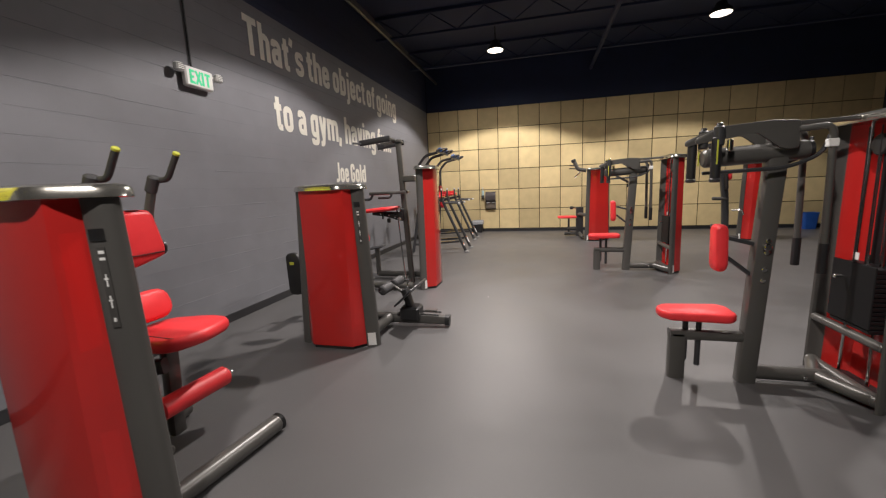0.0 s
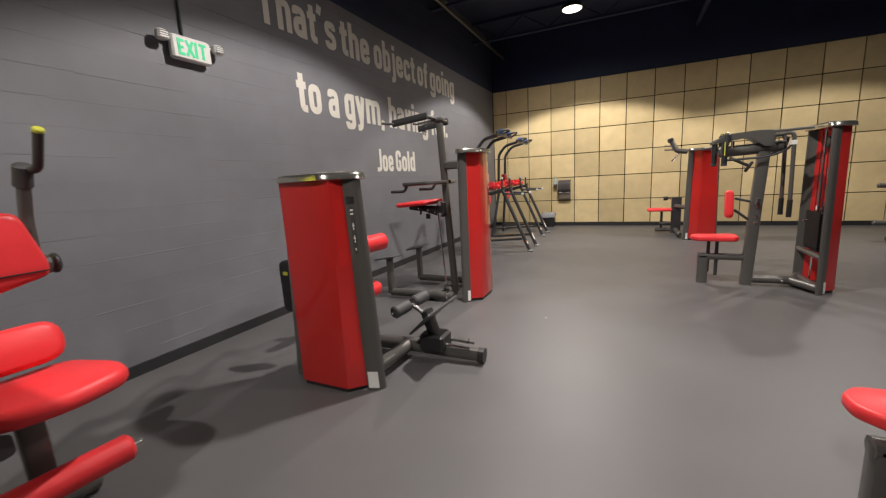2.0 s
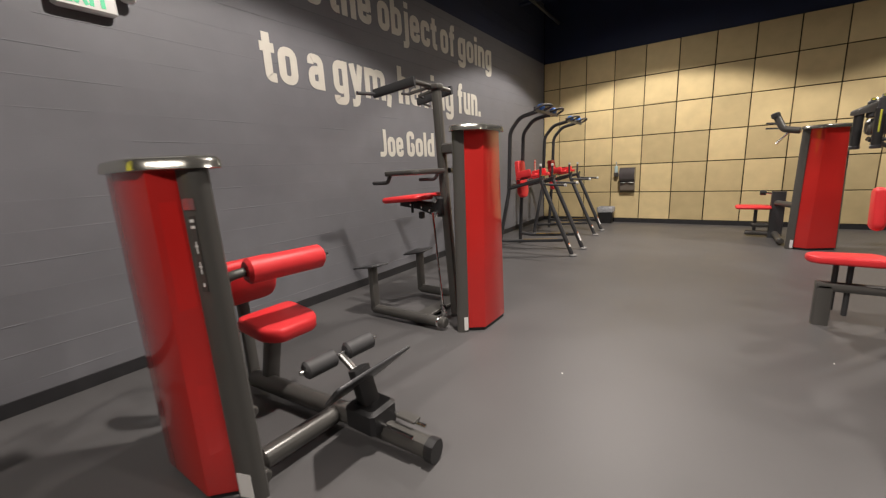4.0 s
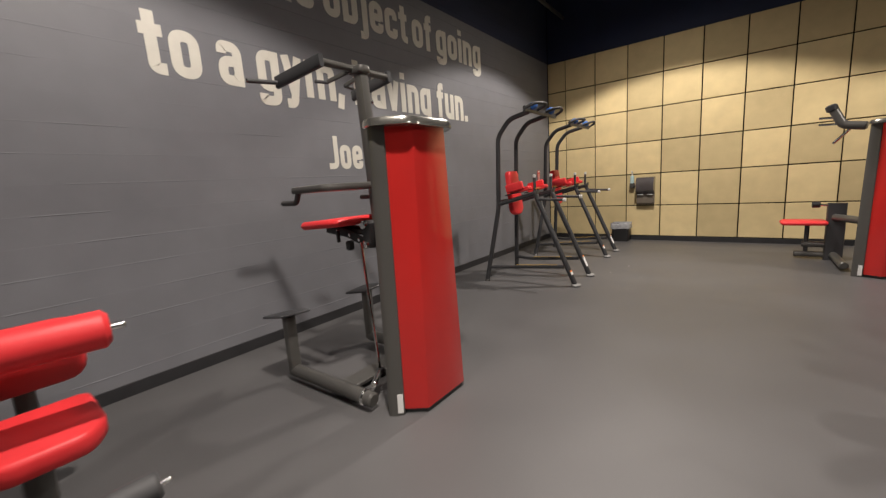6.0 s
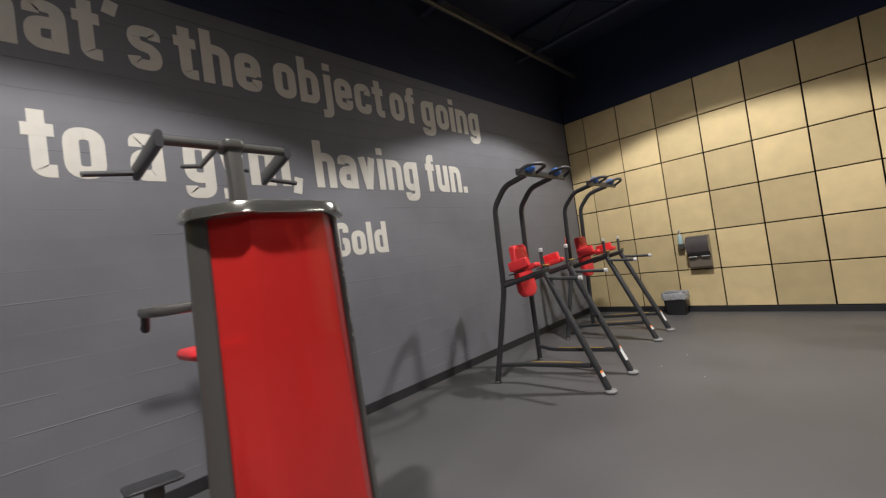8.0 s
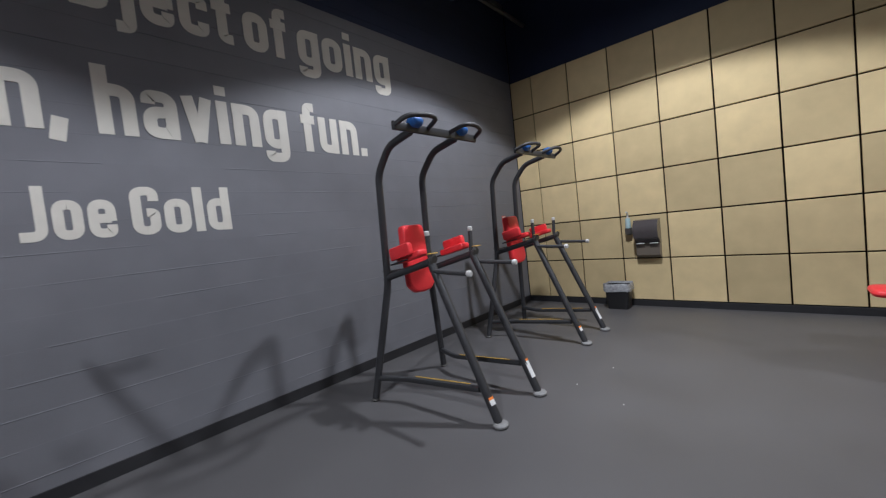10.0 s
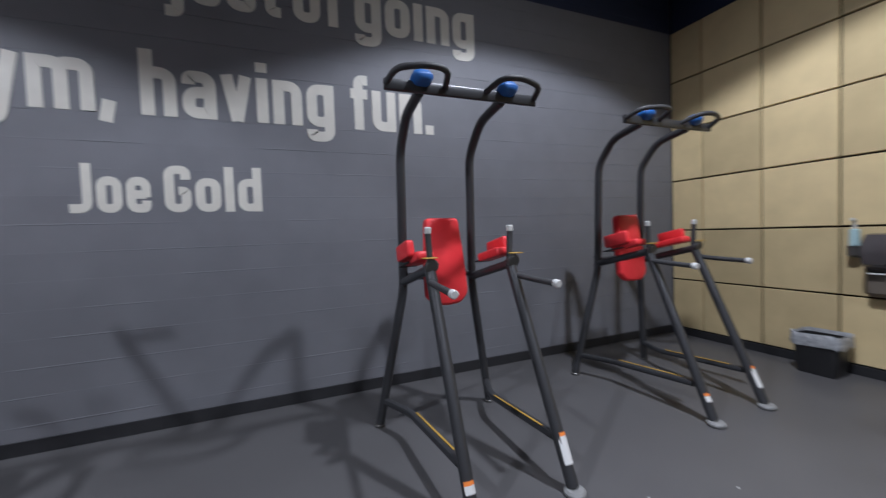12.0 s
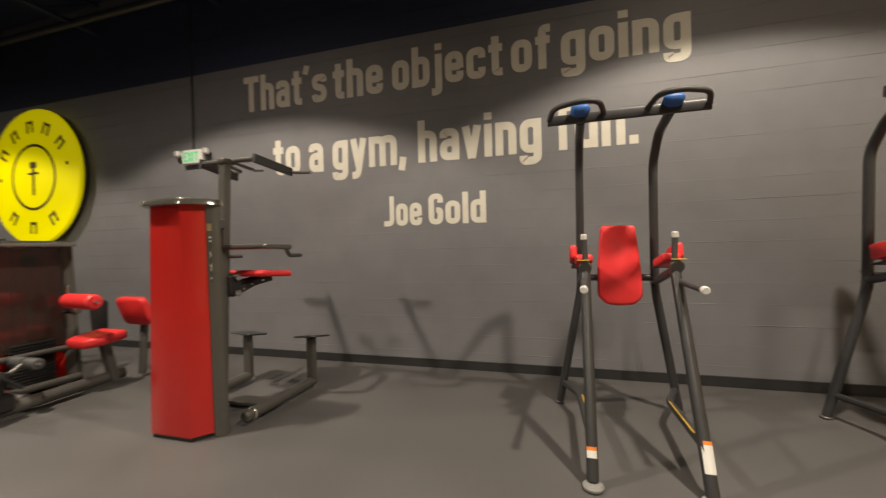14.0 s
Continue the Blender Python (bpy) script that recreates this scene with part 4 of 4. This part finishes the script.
def letter_bars(ch, y, z, w, h, parent):
    s = 0.026
    bars = {"E": [(0, 0, s, h), (0, 0, w, s), (0, h / 2 - s / 2, w * 0.85, s), (0, h - s, w, s)], "I": [(w / 2 - s / 2, 0, s, h)], "T": [(0, h - s, w, s), (w / 2 - s / 2, 0, s, h)]}
    bm = bmesh.new()
    if ch == "X":
        for sg in (-1, 1):
            box((WX + 0.0915 + 0.0006 * sg, y + w / 2, z + h / 2), (0.003, s, h * 1.08), 0.0005, pose(0, 0, 0, sg * 24, 0, 0).to_3x3(), bm)
    else:
        for i, (a, b, c, d) in enumerate(bars[ch]):
            box((WX + 0.0915 + 0.0006 * (i % 2), y + a + c / 2, z + b + d / 2), (0.003, c, d), 0.0005, bm=bm)
    part("letter", bm, EXITGREEN, parent, "lit green letter")


for ch, y, w in (("E", 3.395, 0.062), ("X", 3.47, 0.07), ("I", 3.547, 0.03), ("T", 3.59, 0.07)):
    letter_bars(ch, y, 2.73, w, 0.14, ex)
part("conduit", tube([(WX + 0.02, 3.50, 2.90), (WX + 0.02, 3.50, TOP)], 0.011, n=8), CHARCOAL, ex)

# ---- round yellow sign ----
LY, LZ, LR = 0.27, 2.74, 1.12
logo = thing("round_wall_sign", WX, LY, LZ, "large round yellow wall sign with dark ring and markings", "wall sign")
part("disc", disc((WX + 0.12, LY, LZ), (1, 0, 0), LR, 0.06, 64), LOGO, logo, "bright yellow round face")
part("drum", disc((WX + 0.046, LY, LZ), (1, 0, 0), LR - 0.03, 0.09, 64), BLACK, logo, "black drum behind the face")


def flat_ring(r0, r1, depth):
    bm = bmesh.new()
    loops = []
    for k in range(48):
        a = 2 * math.pi * k / 48
        loops.append([Vector((WX + d, LY + r * math.cos(a), LZ + r * math.sin(a))) for r, d in ((r0, 0.1485), (r1, 0.1485), (r1, 0.1485 + depth), (r0, 0.1485 + depth))])
    return rings(bm, loops, closed=True)


part("ring", flat_ring(0.50, 0.545, 0.006), LOGODARK, logo, "dark ring")
for a in (150, 122, 94, 66, 38, 12, 180, 232, 268, 304):
    bm = bmesh.new()
    c = Vector((WX + 0.152, LY + 0.83 * math.cos(radians(a)), LZ + 0.83 * math.sin(radians(a))))
    tm = pose(0, 0, 0, a - 90, 0, 0).to_3x3()
    if a in (12, 180):
        box(c, (0.006, 0.06, 0.06), 0.002, tm, bm)
    else:
        for off in (-0.06, 0.06):
            box(c + tm @ Vector((0, off, 0)), (0.006, 0.045, 0.20), 0.002, tm, bm)
        box(c + tm @ Vector((0.001, 0, 0.07 if a % 4 else -0.07)), (0.006, 0.15, 0.04), 0.002, tm, bm)
    part("marking", bm, LOGODARK, logo)
bm = box((WX + 0.152, LY, LZ - 0.05), (0.006, 0.06, 0.5), 0.002)
box((WX + 0.1535, LY, LZ + 0.20), (0.006, 0.16, 0.10), 0.03, bm=bm)
box((WX + 0.1535, LY, LZ + 0.06), (0.006, 0.26, 0.035), 0.01, bm=bm)
part("centre_mark", bm, LOGODARK, logo)

# ---- things on and at the far wall ----
YP = FY - 0.026
td = thing("towel_dispenser", -1.44, YP, 1.05, "smoked plastic paper towel dispenser on the tan panels", "towel dispenser")
bm = bmesh.new()
prof = [(0.0, 0.30), (0.13, 0.29), (0.20, 0.22), (0.215, 0.12), (0.19, 0.03), (0.13, 0.0), (0.10, -0.06), (0.0, -0.06)]
rings(bm, [[Vector((-1.44 + dx, YP - p, 1.02 + q)) for p, q in prof] for dx in (-0.165, -0.155, 0.155, 0.165)])
part("cover", bm, SMOKE, td, "dark smoked cover")
bm = bmesh.new()
rings(bm, [[Vector((-1.44 + dx, YP - p, 0.75 + q)) for p, q in ((0, 0), (0.06, 0), (0.10, 0.04), (0.11, 0.22), (0.0, 0.22))] for dx in (-0.16, 0.16)])
part("lower_body", bm, TAUPE, td, "greyish lower body")
for dx in (-0.09, 0.09):
    part("paper_edge", box((-1.44 + dx, YP - 0.125, 0.965), (0.11, 0.05, 0.012), 0.004), WHITE, td, "white paper edge")
sd = thing("sanitizer_bottle", -1.70, YP, 1.2, "small bottle of pale blue gel on a wall holder", "sanitizer bottle")
part("bottle", tube([(-1.70, YP - 0.06, 1.20), (-1.70, YP - 0.06, 1.36)], 0.04, taper=0.9), TEAL, sd, "pale blue gel bottle")
part("pump", tube([(-1.70, YP - 0.06, 1.36), (-1.70, YP - 0.06, 1.44), (-1.70, YP - 0.11, 1.45)], 0.014, corner=0.02), SIGNWHITE, sd, "white pump")
part("holder", box((-1.70, YP - 0.045, 1.16), (0.10, 0.09, 0.12), 0.02), FRAME, sd)
bn = thing("waste_bin", -1.87, 12.53, 0, "black waste bin with a clear liner over its rim", "waste bin")
bm = bmesh.new()
rings(bm, [[Vector((-1.87 + p[0] * k, 12.53 + p[1] * k, z)) for p in rect(0.36, 0.26, 0.05)] for k, z in ((0.82, 0.0), (0.84, 0.01), (1.0, 0.36), (0.96, 0.36), (0.80, 0.03))])
part("body", bm, BLACK, bn)
bm = bmesh.new()
random.seed(4)
shape = rect(0.37, 0.27, 0.05)
rows = []
for k, z in ((1.02, 0.27), (1.05, 0.30), (1.04, 0.35), (1.03, 0.385), (0.97, 0.385), (0.93, 0.30)):
    rows.append([Vector((-1.87 + p[0] * (k + random.uniform(-0.02, 0.02)), 12.53 + p[1] * (k + random.uniform(-0.02, 0.02)), z + random.uniform(-0.014, 0.014))) for p in shape])
rings(bm, rows, caps=False)
part("liner", bm, BAGGY, bn, "wrinkled clear liner")
bm = bmesh.new()
rings(bm, [[Vector((7.2 + p[0] * k, 12.4 + p[1] * k, z)) for p in rect(0.34, 0.28, 0.05)] for k, z in ((0.8, 0.0), (0.82, 0.01), (1.0, 0.42), (1.05, 0.42), (1.05, 0.45), (0.95, 0.45), (0.78, 0.04))])
solid("recycling_bin", bm, BLUEBIN, "blue plastic recycling bin on the floor", "recycling bin")
fs = thing("extinguisher_sign", WX, 12.11, 1.46, "small red and white fire extinguisher arrow sign", "sign")
part("plate", box((WX + 0.004, 12.11, 1.46), (0.004, 0.12, 0.30), 0.001), SIGNRED, fs)
bm = box((WX + 0.008, 12.11, 1.46), (0.002, 0.035, 0.16), 0.0005)
part("arrow_shaft", bm, WHITE, fs)
bm = bmesh.new()
rings(bm, [[Vector((WX + d, 12.11 + a, 1.46 + b)) for a, b in ((-0.045, -0.08), (0.045, -0.08), (0.0, -0.135))] for d in (0.0065, 0.0095)])
part("arrow_head", bm, WHITE, fs)
part("print", box((WX + 0.008, 12.11, 1.585), (0.002, 0.09, 0.025), 0.0005), WHITE, fs)
# bits of paper on the floor
for px, py in ((1.05, 6.05), (-1.35, 9.6), (-0.55, 5.0), (-1.2, 10.1), (-0.9, 9.4)):
    solid("paper_scrap", slab(rounded([(-0.008, -0.004), (0.007, -0.005), (0.008, 0.004), (-0.006, 0.005)], 0.003), 0.002, 0.0006, pose(px, py, 0.0012, 0, 0, px * 80)), WHITE, "tiny pale scrap on the rubber floor", "scrap", "floor scraps")

# ---- pieces: tan panels and wall blocks ----
PW = 0.6456
xs = [-1.825 + PW * k for k in range(-3, 18)]
xs = [max(WX + 0.004, v) for v in xs if v + PW > WX] + [EX]
zs = [0.092, 0.733, 1.385, 2.034, 2.690, 3.331, 3.983]
cache = {}


def panel_mesh(w, h, d, bev, name, material, side=1.0, low=1.0):
    key = (round(w, 3), round(h, 3), name)
    if key not in cache:
        bm = bmesh.new()
        x, z = w / 2, h / 2
        rings(bm, [[Vector((sx * (x - k * side), y, sz * (z - k * (low if sz < 0 else 1)))) for sx, sz in ((-1, -1), (1, -1), (1, 1), (-1, 1))] for y, k in ((d / 2, 0), (-d / 2 + bev, 0), (-d / 2, bev))])
        cache[key] = finish(bm, name, material, 20)
    return cache[key]


random.seed(7)
for i in range(len(xs) - 1):
    for j in range(6):
        w, h = min(xs[i + 1], EX - 0.004) - xs[i] - 0.019, zs[j + 1] - zs[j] - 0.019
        if w < 0.03:
            continue
        ob = new("panel", panel_mesh(w, h, 0.03, 0.004, "panel", PANEL))
        ob.matrix_basis = pose((xs[i] + min(xs[i + 1], EX - 0.004)) / 2, FY - 0.012 + random.uniform(-0.003, 0.003), (zs[j] + zs[j + 1]) / 2)
        ob.parent = wall_north

# concrete blocks: the stretch beside the walk singly, the rest joined
BH, BL = 0.2032, 0.4064
PAINT_LINE = 3.985
grey_rest, navy_rest = ([], []), ([], [])


def add_block(lists, y0, y1, z0, z1, k):
    """One block face with a small upper bevel, added to a vertex and a face list."""
    v, f = lists
    n = len(v)
    for x, q in ((WX - 0.012, 0), (WX - 0.0035, 0), (WX, k)):
        v += [(x, y0, z0), (x, y1, z0), (x, y1, z1 - q), (x, y0, z1 - q)]
    for a in (0, 4):
        for b in range(4):
            e = (b + 1) % 4
            f.append((n + a + b, n + a + e, n + a + 4 + e, n + a + 4 + b))
    f.append((n + 8, n + 9, n + 10, n + 11))


block_meshes = []
for lip in (0.0001, 0.0003, 0.0010, 0.0018, 0.0030):
    bm = bmesh.new()
    rings(bm, [[Vector((x, q, r)) for q, r in ((0.006, -BH / 2), (-0.006, -BH / 2), (-0.006, BH / 2 - 0.010), (-0.006 - lip, BH / 2 - 0.006), (-0.006 - lip * 0.6, BH / 2 - 0.002), (-0.006, BH / 2 - 0.0003), (0.006, BH / 2 - 0.0003))] for x in (-BL / 2, BL / 2)])
    block_meshes.append(finish(bm, "block", BLOCK, 12))
random.seed(19)
for r in range(int(TOP / BH)):
    off = BL / 2 if r % 2 else 0
    z = (r + 0.5) * BH
    for c in range(-2, int((FY - SY) / BL) + 1):
        y = SY + 0.3 + off + c * BL
        y0, y1 = max(y - BL / 2, SY + 0.004), min(y + BL / 2, FY - 0.03)
        if y1 - y0 < 0.02:
            continue
        if 2.6 < y < 10.9 and z < 2.85:
            ob = new("block", random.choice(block_meshes))
            ob.matrix_basis = pose(WX - 0.006, y, z, 0, 0, 90)
            ob.parent = wall_west
            continue
        z0, z1 = z - BH / 2 + 0.0003, z + BH / 2 - 0.0003
        if z1 <= PAINT_LINE:
            add_block(grey_rest, y0, y1, z0, z1, random.choice((0.0004, 0.0008, 0.0018, 0.0036)))
        elif z0 >= PAINT_LINE:
            add_block(navy_rest, y0, y1, z0, z1, 0.002)
        else:
            add_block(grey_rest, y0, y1, z0, PAINT_LINE, 0.0)
            add_block(navy_rest, y0, y1, PAINT_LINE, z1, 0.002)
for name, lists, material in (("blocks", grey_rest, BLOCK), ("upper_blocks", navy_rest, NAVY)):
    me = bpy.data.meshes.new(name)
    me.from_pydata(lists[0], [], lists[1])
    me.materials.append(material)
    ob = tagged(new(name, me), kind="stuff")
    ob.parent = wall_west
